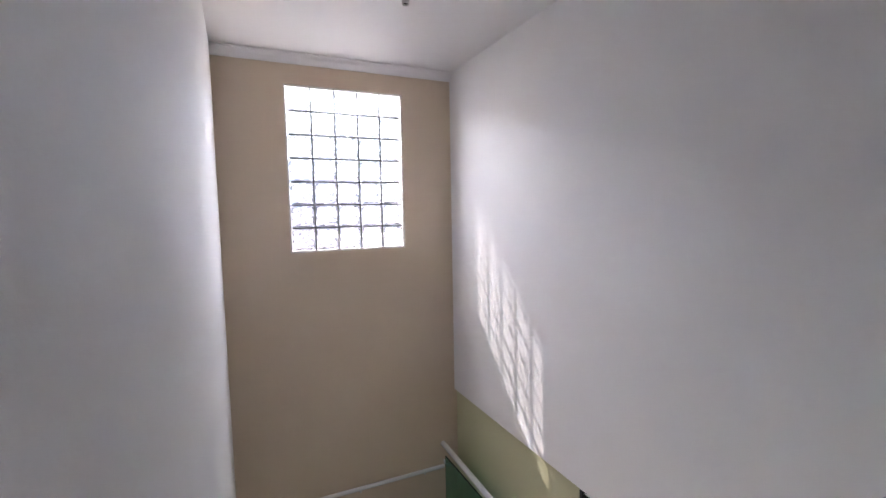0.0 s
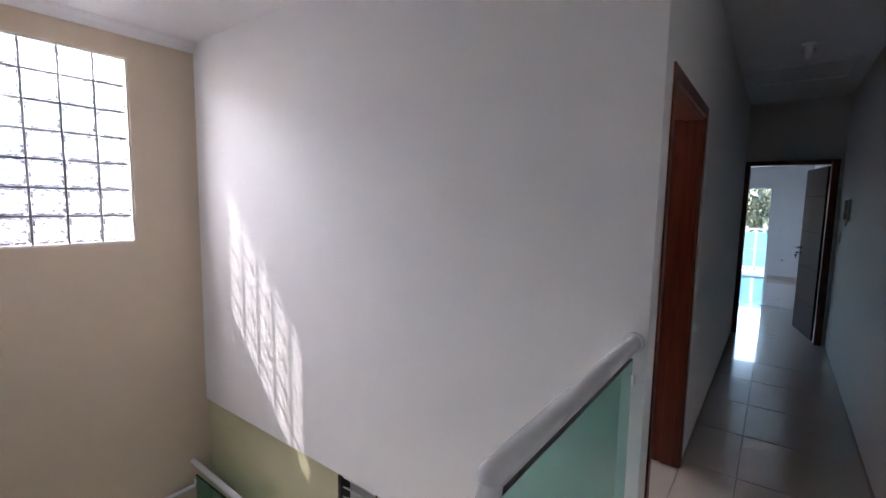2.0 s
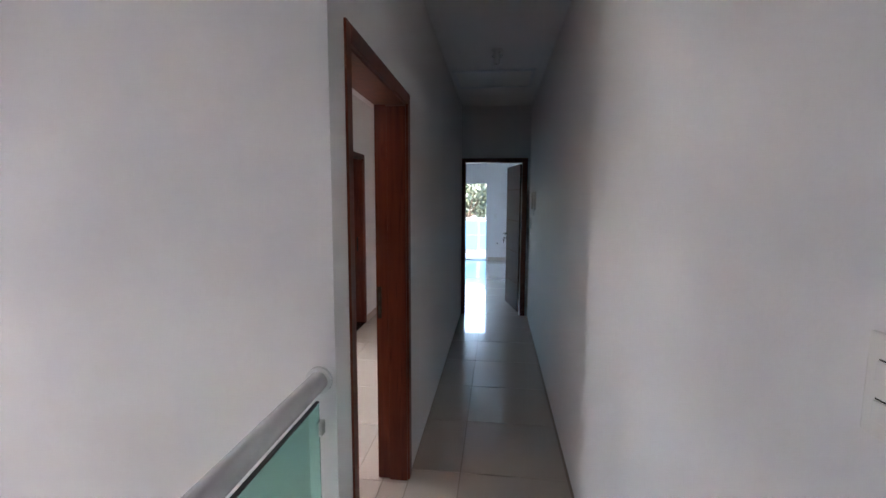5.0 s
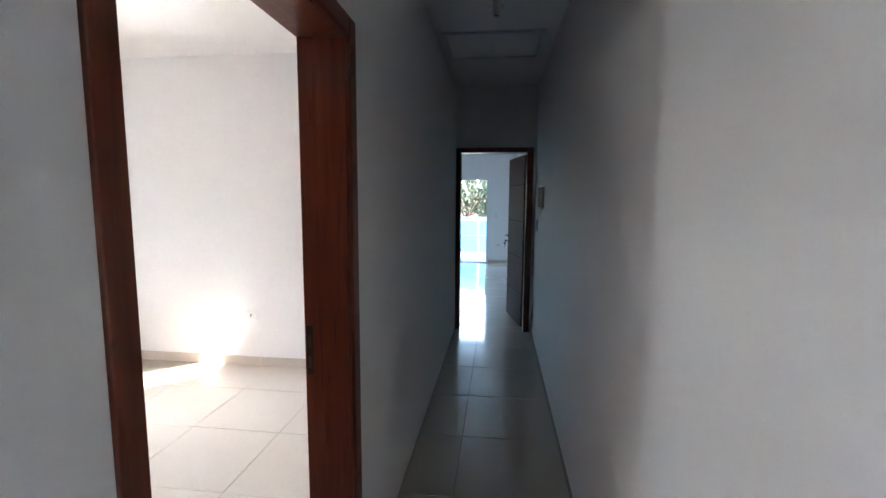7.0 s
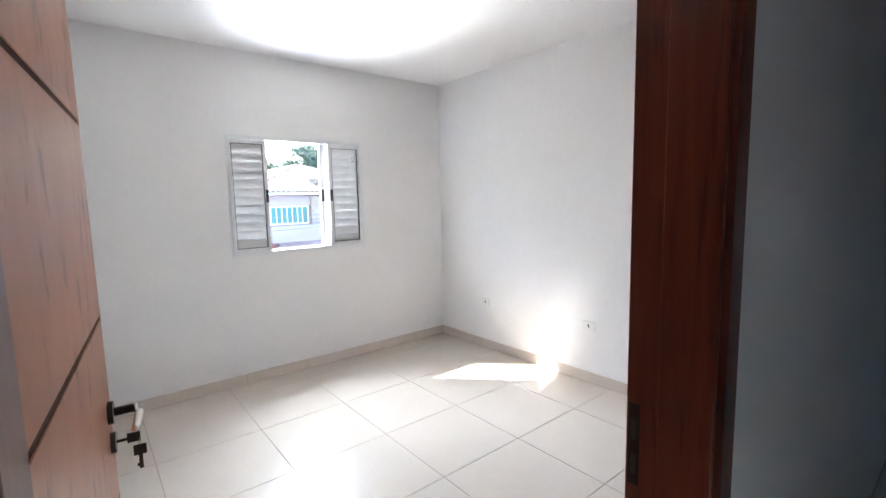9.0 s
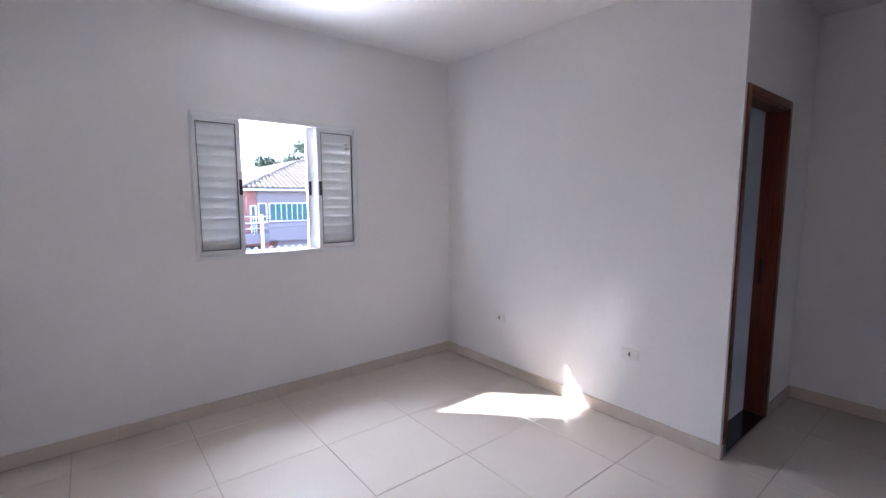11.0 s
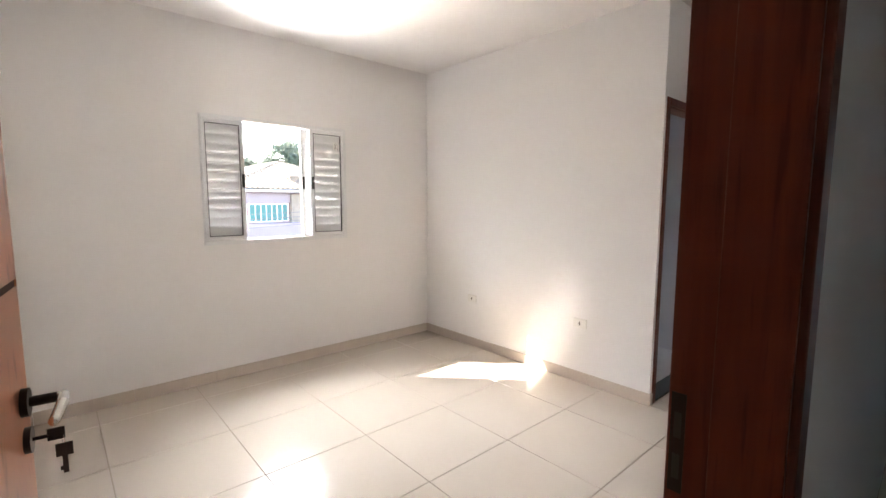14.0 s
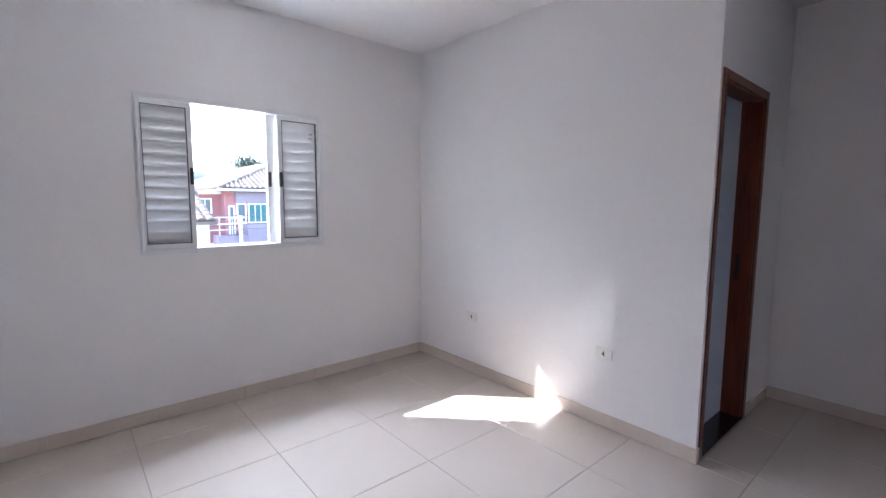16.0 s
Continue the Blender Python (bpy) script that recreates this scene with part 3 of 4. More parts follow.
rail = thing("stair_railing", "white tubular handrail over a green glass panel", "railing", (-0.05, -0.55, 0))
bm = tube(bmesh.new(), (-0.05, -1.10, 1.052), (-0.05, -0.006, 1.052), 0.029, 28)
ball(bm, (-0.05, -1.10, 1.052), 0.029, seg=24)
tube(bm, (-0.05, -1.10, 1.052), (-0.05, -1.112, 0.99), 0.026, 24)
part("handrail", bm, RAIL, rail, smooth=True)
part("wall_flange", tube(bmesh.new(), (-0.05, -0.014, 1.052), (-0.05, -0.0005, 1.052), 0.041, 28), RAIL, rail, smooth=True)
part("post", tube(bmesh.new(), (-0.05, -1.112, 0.0), (-0.05, -1.112, 1.0), 0.022, 24), RAIL, rail, smooth=True)
part("post_base", tube(bmesh.new(), (-0.05, -1.112, 0.0), (-0.05, -1.112, 0.012), 0.045, 28), RAIL, rail, smooth=True)
gp = part("glass_panel", boxes([(-0.055, -0.045, -1.075, -0.022, 0.07, 0.988)], 0.001), GREEN_GLASS, rail, "green tinted safety glass panel")
part("panel_edge", boxes([(-0.0555, -0.0445, -1.075, -0.022, 0.9885, 0.992)]), SEAL, gp, "dark top edge of the glass")
clamp(rail, -0.05, -0.016, 0.905, 0.014, 0.0155)
clamp(rail, -0.05, -0.016, 0.20, 0.014, 0.0155)
clamp(rail, -0.05, -1.085, 0.905, 0.014, 0.014)
clamp(rail, -0.05, -1.085, 0.20, 0.014, 0.014)

RISE, GO, NS = 3.1 / 18, 0.28, 9
ZM = -RISE * NS
stairs = thing("staircase", "stone half-turn staircase going down from the landing", "staircase", (-1.3, -1.5, ZL))
for k in range(1, NS):
    x = -0.02 - GO * (k - 1)
    part("step", boxes([(x - GO, x, -2.03, -1.14, -RISE * k - 0.16, -RISE * k)], 0.004), STAIRSTONE, stairs)
xl = -0.02 - GO * (NS - 1)
part("half_landing", boxes([(XS, xl, -2.03, 0.02, ZM - 0.18, ZM)], 0.004), STAIRSTONE, stairs)
for k in range(1, NS):
    x = xl + GO * (k - 1)
    part("step", boxes([(x, x + GO, -1.0, 0.02, ZM - RISE * k - 0.16, ZM - RISE * k)], 0.004), STAIRSTONE, stairs)
part("stringer", boxes([(xl, -0.03, -1.14, -1.0, ZL, ZM - 0.4)], 0.004), WHITE, stairs)

low = thing("lower_stair_railing", "white handrail over green glass beside the lower flight", "railing", (-3.0, -0.14, ZM))
part("handrail", ball(tube(bmesh.new(), (XS + 0.004, -0.14, -0.755), (-2.3, -0.14, -0.80), 0.026, 24), (-2.3, -0.14, -0.80), 0.026), RAIL, low, smooth=True)
lg = part("glass_panel", boxes([(XS + 0.06, -2.34, -0.145, -0.135, ZM + 0.03, -0.865)], 0.001), GREEN_GLASS, low, "green tinted safety glass panel")
part("panel_edge", boxes([(XS + 0.06, -2.34, -0.1455, -0.1345, -0.8645, -0.861)]), SEAL, lg, "dark top edge of the glass")
part("post", tube(bmesh.new(), (-2.33, -0.14, ZM), (-2.33, -0.14, -0.80), 0.02, 20), RAIL, low, smooth=True)
clamp(low, XS + 0.045, -0.14, -0.93, 0.016, 0.012)
wr = thing("wall_handrail", "white tubular handrail fixed to the beige wall", "handrail", (XS + 0.055, -1.0, -0.96))
bm = tube(bmesh.new(), (XS + 0.055, -1.98, -0.955), (XS + 0.055, -0.17, -0.962), 0.019, 20)
ball(bm, (XS + 0.055, -0.17, -0.962), 0.019)
part("rail", bm, RAIL, wr, smooth=True)
for y in (-1.7, -1.0, -0.36):
    part("bracket", tube(tube(bmesh.new(), (XS + 0.055, y, -0.972), (XS + 0.055, y, -1.0), 0.006, 10), (XS + 0.055, y, -1.0), (XS + 0.001, y, -1.005), 0.006, 10), RAIL, wr)
vent = tagged(thing("window_3", "small white louvred vent window in the lower stair wall", "window", (-1.69, 0.07, -0.6)), kind="structure")
part("window_frame", boxes([(-1.88, -1.855, 0.03, 0.115, -0.62, -0.221), (-1.525, -1.5, 0.03, 0.115, -0.62, -0.221), (-1.855, -1.525, 0.03, 0.115, -0.62, -0.595)], 0.002), BLACK, vent)
for k in range(5):
    z = -0.57 + 0.07 * k
    bm = boxes([(-1.853, -1.527, -0.03, 0.03, -0.003, 0.003)], 0.001)
    bmesh.ops.transform(bm, matrix=pose(0, 0.07, z, -38), verts=bm.verts)
    part("slat", bm, ALU, vent)


# ---- fittings ----
def lamp_holder(x, y, h):
    t = thing("ceiling_lamp_holder", "white plastic ceiling lamp holder without a bulb", "lamp holder", (x, y, h), group="bare lamp holders")
    part("base", tube(bmesh.new(), (x, y, h - 0.014), (x, y, h - 0.0005), 0.042, 28, 0.048), PLASTIC, t, smooth=True)
    bm = tube(bmesh.new(), (x, y, h - 0.115), (x, y, h - 0.014), 0.021, 24, 0.026, caps=False)
    tube(bm, (x, y, h - 0.115), (x, y, h - 0.06), 0.0175, 24, 0.0175, caps=False)
    part("socket", bm, PLASTIC, t, smooth=True)
    # near-black plug painted as the shade inside the socket
    part("socket_shade", tube(bmesh.new(), (x, y, h - 0.108), (x, y, h - 0.085), 0.0172, 20), SHADE_AND_PRINT, t, "dark plug for the shade in the socket opening")
    for s in (-1, 1):
        part("clip", ball(bmesh.new(), (x + s * 0.033, y, h - 0.05), 0.013, 1, 0.7, 0.8), CLEAR, t, "clear plastic clip", True)


lamp_holder(-2.24, -0.955, HS)
lamp_holder(0.46, 2.62, HC)
lamp_holder(-0.80, 3.78, HB)


def plate(name, label, category, m, w, h, buttons, slots, group=""):
    """A wall plate in local xz, facing local -y: rounded cover, rockers, slots."""
    t = thing(name, label, category, group=group)
    part("cover", boxes([(-w / 2, w / 2, -0.009, 0.0, -h / 2, h / 2)], 0.004), PLASTIC, t)
    for x0, x1, z0, z1 in buttons:
        part("rocker", boxes([(x0, x1, -0.0125, -0.008, z0, z1)], 0.0015), PLASTIC, t)
        # dark strip painted as the shade in the gap over the rocker
        part("rocker_gap_shade", boxes([(x0, x1, -0.0094, -0.0085, z1 + 0.0005, z1 + 0.0025)]), SHADE_AND_PRINT, t)
    for x0, x1, z0, z1 in slots:
        # dark inlay painted as the shade inside a socket hole
        part("socket_hole_shade", boxes([(x0, x1, -0.0096, -0.0085, z0, z1)]), SHADE_AND_PRINT, t)
    t.matrix_basis = m
    return t


plate("light_switch", "white two-gang light switch on the corridor wall", "light switch", pose(XE, -0.722, 1.385, 0, 0, -90), 0.08, 0.124,
      [(-0.021, 0.021, 0.006, 0.030), (-0.021, 0.021, -0.040, -0.016)], [])
plate("light_switch", "white light switch beside the corridor end door", "light switch", pose(XE, 4.50, 1.29, 0, 0, -90), 0.075, 0.12,
      [(-0.021, 0.021, 0.010, 0.034), (-0.021, 0.021, -0.034, -0.010)], [])
for x in (-2.971, -1.756):
    plate("power_outlet", "white power outlet plate low on the bedroom wall", "power outlet", pose(x, YB, 0.482), 0.118, 0.075,
          [], [(-0.004, 0.004, -0.016, 0.016), (-0.011, -0.0045, -0.006, 0.006)], group="bedroom outlets")
plate("light_switch", "white light switch beside the bedroom door frame", "light switch", pose(-TL, 1.81, 1.276, 0, 0, -90), 0.08, 0.135,
      [(-0.021, 0.021, -0.012, 0.012)], [])
plate("power_outlet", "white power outlet plate behind the bedroom door", "power outlet", pose(-2.61, 0.12, 0.625, 0, 0, 180), 0.118, 0.075,
      [], [(-0.004, 0.004, -0.016, 0.016)], group="bedroom outlets")
plate("light_switch", "white light switch on the front room wall", "light switch", pose(0.46, YF, 1.16), 0.075, 0.12, [(-0.021, 0.021, -0.03, 0.03)], [])
plate("power_outlet", "white power outlet plate in the front room", "power outlet", pose(0.52, YF, 0.45), 0.118, 0.075, [], [(-0.012, 0.012, -0.012, 0.012)])
ic = thing("intercom_handset", "white wall intercom with a ribbed handset", "intercom", (XE, 4.03, 1.48))
part("base", boxes([(XE - 0.022, XE, 3.895, 3.985, 1.475, 1.69)], 0.006), PLASTIC, ic)
hs = part("handset", boxes([(XE - 0.055, XE - 0.0225, 3.902, 3.950, 1.49, 1.68)], 0.010), PLASTIC, ic)
# dark strips painted as the shade between the handset ribs
part("grille", boxes([(XE - 0.0562, XE - 0.0548, 3.908, 3.944, 1.50 + 0.0125 * k, 1.505 + 0.0125 * k) for k in range(14)]), SHADE_AND_PRINT, hs)
bm = bmesh.new()
for k in range(26):
    a0, a1 = k * 1.1, (k + 1) * 1.1
    z0, z1 = 1.475 - k * 0.0018, 1.475 - (k + 1) * 0.0018
    tube(bm, (XE - 0.02 + 0.008 * math.cos(a0), 3.93 + 0.008 * math.sin(a0), z0), (XE - 0.02 + 0.008 * math.cos(a1), 3.93 + 0.008 * math.sin(a1), z1), 0.002, 6)
part("cord", bm, PLASTIC, ic, "coiled white cord")

# ---- front room balcony door and balcony ----
TEAL = bpy.data.materials.new("teal_laminated_glass")
TEAL.use_nodes = True
tn, tl = TEAL.node_tree.nodes, TEAL.node_tree.links
tt = tn.new("ShaderNodeBsdfTranslucent")
tt.inputs["Color"].default_value = (0.58, 0.84, 0.87, 1)
tn["Principled BSDF"].inputs["Base Color"].default_value = (0.38, 0.66, 0.70, 1)
tn["Principled BSDF"].inputs["Roughness"].default_value = 0.08
tm = tn.new("ShaderNodeMixShader")
tm.inputs[0].default_value = 0.6
tl.new(tn["Principled BSDF"].outputs[0], tm.inputs[1])
tl.new(tt.outputs[0], tm.inputs[2])
tl.new(tm.outputs[0], tn["Material Output"].inputs["Surface"])

bd = tagged(thing("door_4", "open white aluminium sliding balcony door", "door", (-0.9, YF + 0.07, 0)), kind="structure")
part("frame", boxes([(BX0, BX0 + 0.03, YF + 0.02, YF + 0.13, 0, BT), (BX1 - 0.03, BX1, YF + 0.02, YF + 0.13, 0, BT), (BX0 + 0.03, BX1 - 0.03, YF + 0.02, YF + 0.13, BT - 0.03, BT),
                     (BX0 + 0.03, BX1 - 0.03, YF + 0.02, YF + 0.13, 0.0, 0.025)], 0.002), ALU, bd)
sl = part("sliding_leaf", boxes([(BX0 + 0.03, BX0 + 0.07, YF + 0.05, YF + 0.08, 0.026, BT - 0.031), (-1.02, -0.98, YF + 0.05, YF + 0.08, 0.026, BT - 0.031),
                                 (BX0 + 0.07, -1.02, YF + 0.05, YF + 0.08, 0.026, 0.08), (BX0 + 0.07, -1.02, YF + 0.05, YF + 0.08, BT - 0.08, BT - 0.031)], 0.002), ALU, bd)
pg = part("pane", boxes([(BX0 + 0.07, -1.02, YF + 0.062, YF + 0.068, 0.08, BT - 0.08)]), CLEAR, sl)
pg.visible_shadow = False
structure("balcony_floor", boxes([(XW - 0.17, XE + 0.15, YF + 0.15, 12.05, -0.2, -0.02)]), STAIRSTONE, "grey stone balcony floor", "balcony")
gd = thing("balcony_railing", "white balcony railing with teal glass and bars", "railing", (-1.0, 11.95, -0.02))
part("top_rail", boxes([(XW - 0.17, XE + 0.15, 11.91, 11.97, 1.03, 1.07)], 0.006), RAIL, gd)
for k in range(5):
    x0 = XW - 0.12 + k * 0.95
    part("glass_panel", boxes([(x0, x0 + 0.90, 11.935, 11.945, 0.10, 0.98)]), TEAL, gd, "teal laminated glass panel")
    part("post", boxes([(x0 + 0.905, x0 + 0.940, 11.92, 11.96, -0.02, 1.03)], 0.004), RAIL, gd)
for z in (0.06, 0.55):
    part("bar", tube(bmesh.new(), (XW - 0.17, 11.925, z), (XE + 0.15, 11.925, z), 0.010, 10), RAIL, gd)

# ---- outside ----
GROUND = material("dusty_ground", (0.14, 0.125, 0.105), 0.9, vary=0.2, scale=0.2)
PINK = material("pink_house_paint", (0.34, 0.155, 0.15), 0.75, vary=0.06, scale=0.6)
LILAC = material("pale_lilac_paint", (0.26, 0.228, 0.265), 0.75, vary=0.05, scale=0.6)
CLAYROOF = material("weathered_clay_tile", (0.13, 0.108, 0.086), 0.85, vary=0.45, scale=1.5, piece=0.3)
STONE = material("rough_stone_cladding", (0.24, 0.20, 0.165), 0.85, vary=0.4, scale=2.5, bump=0.6, bump_scale=8)
TEALPANE = material("teal_window_glass", (0.045, 0.17, 0.17), 0.08, vary=0.2, scale=1.2)
GREYPANE = material("grey_window_glass", (0.10, 0.14, 0.16), 0.08, vary=0.2, scale=1.2)
BARK = material("bark", (0.10, 0.075, 0.055), 0.9, vary=0.2, scale=6)
LEAVES = material("tree_leaves", (0.085, 0.11, 0.075), 0.6, vary=0.5, scale=1.5)
HILL = material("distant_hill", (0.12, 0.14, 0.13), 0.9, vary=0.2, scale=0.02)
WIRE = material("cable_sheath", (0.12, 0.12, 0.12), 0.6, vary=0.1)
CONCRETE = material("concrete", (0.36, 0.35, 0.33), 0.85, vary=0.15, scale=3)
GREYWALL = material("weathered_grey_render", (0.20, 0.20, 0.225), 0.85, vary=0.2, scale=0.8, bump=0.4, bump_scale=30)
ZG = -3.15
structure("ground", boxes([(-600, -3.9, -600, 600, ZG - 0.3, ZG), (1.1, 600, -600, 600, ZG - 0.3, ZG), (-3.9, 1.1, -600, -3.3, ZG - 0.3, ZG), (-3.9, 1.1, 10.7, 600, ZG - 0.3, ZG)]), GROUND, "bare dusty ground around the houses", "ground")


def slope_tiles(bm, corner, along, up, n_along, n_up, w, h, keep):
    """Rows of barrel clay tiles on a slope: along and up are unit vectors."""
    nrm = along.cross(up).normalized()
    for j in range(n_up):
        for i in range(n_along):
            u, v = i * w, j * h
            if not keep(u + w / 2, v + h / 2):
                continue
            prev = None
            for e in (0, 1):
                base = corner + up * (v + e * h * 1.12) + nrm * (0.05 - 0.03 * e)
                arc = [bm.verts.new(base + along * (u + w * 0.5 - w * 0.46 * math.cos(math.pi * s / 4)) + nrm * (0.11 * math.sin(math.pi * s / 4))) for s in range(5)]
                if prev:
                    for s in range(4):
                        bm.faces.new((prev[s], prev[s + 1], arc[s + 1], arc[s]))
                else:
                    bm.faces.new(arc)
                prev = arc


def hip_roof(house, x0, x1, y0, y1, z, apex):
    """Hipped roof, ridge along x, with barrel tiles on the slope towards +x and on the slope towards -y."""
    ym, run = (y0 + y1) / 2, (y1 - y0) / 2
    r0, r1 = Vector((x1 - run, ym, apex)), Vector((x0 + run, ym, apex))
    c = [Vector(p) for p in ((x0, y0, z), (x1, y0, z), (x1, y1, z), (x0, y1, z))]
    bm = bmesh.new()
    vs = [bm.verts.new(p) for p in (*c, r0, r1)]
    lo = [bm.verts.new(p - Vector((0, 0, 0.14))) for p in c]
    for q in ((vs[1], vs[2], vs[4]), (vs[0], vs[1], vs[4], vs[5]), (vs[2], vs[3], vs[5], vs[4]), (vs[3], vs[0], vs[5])):
        bm.faces.new(q)
    for i in range(4):
        j = (i + 1) % 4
        bm.faces.new((lo[i], lo[j], vs[j], vs[i]))
    bm.faces.new(lo[::-1])
    roof = part("roof", bm, CLAYROOF, house, "weathered clay tile hip roof")
    up = (r0 - Vector((x1, ym, z)))
    length = up.length
    bm = bmesh.new()
    w, h = 0.30, 0.42
    slope_tiles(bm, c[1], Vector((0, 1, 0)), up.normalized(), int((y1 - y0) / w), int(length / h), w, h, lambda u, v: v / length < min(u, (y1 - y0) - u) / run)
    up2 = Vector((0, run, apex - z))
    slope_tiles(bm, c[0], Vector((1, 0, 0)), up2.normalized(), int((x1 - x0) / w), int(up2.length / h), w, h, lambda u, v: v / up2.length < min(u, (x1 - x0) - u) / run)
    tagged(part("roof_tiles", bm, CLAYROOF, roof, "rows of barrel clay tiles"), kind="stuff")
    bm = bmesh.new()
    for a, b in ((c[1], r0), (c[2], r0), (r0, r1)):
        n = int((b - a).length / 0.4)
        for k in range(n):
            tube(bm, a.lerp(b, k / n) + Vector((0, 0, 0.06)), a.lerp(b, (k + 1.1) / n) + Vector((0, 0, 0.05)), 0.12, 10, 0.10)
    part("ridge_tiles", bm, CLAYROOF, roof)
    return roof


def house_window(house, x, y0, y1, z0, z1, n, mat, group_label):
    """Glazed band facing +x: frame, panes, bars between."""
    w = part("window", boxes([(x, x + 0.07, y0, y0 + 0.07, z0, z1), (x, x + 0.07, y1 - 0.07, y1, z0, z1), (x, x + 0.07, y0 + 0.07, y1 - 0.07, z0, z0 + 0.07), (x, x + 0.07, y0 + 0.07, y1 - 0.07, z1 - 0.07, z1)]), ALU, house, group_label)
    step = (y1 - y0 - 0.14) / n
    for k in range(n):
        a = y0 + 0.07 + k * step
        part("pane", boxes([(x + 0.01, x + 0.03, a + 0.02, a + step - 0.02, z0 + 0.07, z1 - 0.07)]), mat, w)
        if k:
            part("bar", boxes([(x + 0.005, x + 0.06, a - 0.02, a + 0.02, z0 + 0.07, z1 - 0.07)]), ALU, w)
    return w


HX = -27.4
h1 = thing("neighbour_house", "two-storey pink and lilac house with clay tile hip roof", "house", (HX - 5, 11.5, ZG))
part("wall", boxes([(HX - 21, HX, 7.9, 17.7, ZG, 2.0)]), PINK, h1)
part("wing", boxes([(HX - 12, HX - 1.0, 4.2, 7.899, ZG, 1.85)]), PINK, h1, "pink painted side wing")
part("wing_roof", boxes([(HX - 12.2, HX - 0.6, 4.0, 7.899, 1.851, 1.98)], 0.02), PLASTER, h1, "pale flat roof of the side wing")
part("fascia", boxes([(HX + 0.001, HX + 0.25, 8.43, 17.6, 1.36, 2.0)], 0.01), LILAC, h1, "pale lilac band over the windows")
part("parapet", boxes([(HX + 0.001, HX + 1.1, 8.75, 17.6, -0.85, 0.16)], 0.01), LILAC, h1, "pale lilac balcony parapet")
part("lower_wall", boxes([(HX + 0.001, HX + 0.6, 9.4, 17.6, ZG, -0.86)]), LILAC, h1)
hip_roof(h1, HX - 22, HX + 0.75, 7.5, 18.2, 2.14, 4.2)
part("gutter", ball(tube(bmesh.new(), (HX + 0.80, 7.4, 2.08), (HX + 0.80, 18.2, 2.08), 0.07, 12), (HX + 0.80, 7.4, 2.08), 0.07), ALU, h1, "white roof gutter", True)
house_window(h1, HX + 0.002, 9.12, 11.55, 0.2, 1.34, 7, TEALPANE, "teal glazed window band")
house_window(h1, HX + 0.002, 8.50, 9.02, 0.2, 1.34, 1, GREYPANE, "narrow grey glazed window")
house_window(h1, HX + 0.002, 8.06, 8.40, -0.75, 1.2, 1, GREYPANE, "white framed glass door")
house_window(h1, HX - 0.998, 6.75, 7.45, 0.75, 1.62, 2, GREYPANE, "white framed window of the wing")
part("chimney", boxes([(HX - 1.1, HX - 0.6, 12.0, 12.5, 2.0, 3.0), (HX - 1.17, HX - 0.53, 11.93, 12.57, 3.002, 3.12)], 0.02), STONE, h1, "stone clad chimney")
part("stone_column", boxes([(HX + 0.001, HX + 0.45, 11.6, 13.0, ZG, 1.9)], 0.03), STONE, h1, "rough stone clad column")
bal = part("balcony", boxes([(HX, HX + 1.1, 7.2, 8.74, -0.95, -0.42)], 0.01), LILAC, h1)
for z in (-0.1, 0.22, 0.58):
    part("bar", tube(bmesh.new(), (HX + 1.05, 6.6, z), (HX + 1.05, 8.74, z), 0.025, 8), ALU, bal)
for y in (6.62, 7.3, 7.95):
    part("baluster", tube(bmesh.new(), (HX + 1.05, y, -0.42), (HX + 1.05, y, 0.60), 0.02, 8), ALU, bal)
part("post", boxes([(HX + 1.12, HX + 1.28, 8.26, 8.42, ZG, 0.70)], 0.01), ALU, h1, "slender white post")
# solid near-black slab painted as the shade inside the garage
part("garage_shade", boxes([(HX - 0.5, HX + 0.004, 7.3, 8.7, ZG, -1.15)]), SHADE_AND_PRINT, h1, "dark slab for the shade in the open garage")


def gable_roof(house, x0, x1, y0, y1, z, apex):
    """Gabled roof, ridge along y, with barrel tiles on the slope towards +x."""
    xm = (x0 + x1) / 2
    bm = bmesh.new()
    ends = [[bm.verts.new(p) for p in ((x1, y, z), (xm, y, apex), (x0, y, z), (x0, y, z - 0.12), (x1, y, z - 0.12))] for y in (y0, y1)]
    for i in range(5):
        bm.faces.new((ends[0][i], ends[0][(i + 1) % 5], ends[1][(i + 1) % 5], ends[1][i]))
    bm.faces.new(ends[0][::-1])
    bm.faces.new(ends[1])
    bmesh.ops.recalc_face_normals(bm, faces=bm.faces)
    roof = part("roof", bm, CLAYROOF, house, "weathered clay tile gable roof")
    up = Vector((xm - x1, 0, apex - z))
    bm = bmesh.new()
    slope_tiles(bm, Vector((x1, y0, z)), Vector((0, 1, 0)), up.normalized(), int((y1 - y0) / 0.3), int(up.length / 0.42), 0.3, 0.42, lambda u, v: True)
    tagged(part("roof_tiles", bm, CLAYROOF, roof, "rows of barrel clay tiles"), kind="stuff")
    bm = bmesh.new()
    n = int((y1 - y0) / 0.4)
    for k in range(n):
        tube(bm, (xm, y0 + (y1 - y0) * k / n, apex + 0.05), (xm, y0 + (y1 - y0) * (k + 1.1) / n, apex + 0.04), 0.12, 10, 0.10)
    part("ridge_tiles", bm, CLAYROOF, roof)


h2 = thing("low_house", "low white house with a clay tile gable roof", "house", (-21, 1.4, ZG))
part("wall", boxes([(-23.7, -18.3, -2.8, 4.95, ZG, 0.59)]), PLASTER, h2)
gable_roof(h2, -24.1, -18.0, -3.0, 5.15, 0.72, 1.75)
h3 = thing("front_house", "low pale house with a clay tile roof", "house", (-3, 30, ZG))
part("wall", boxes([(-10, 6, 24, 32, ZG, -1.6)]), GREYWALL, h3)
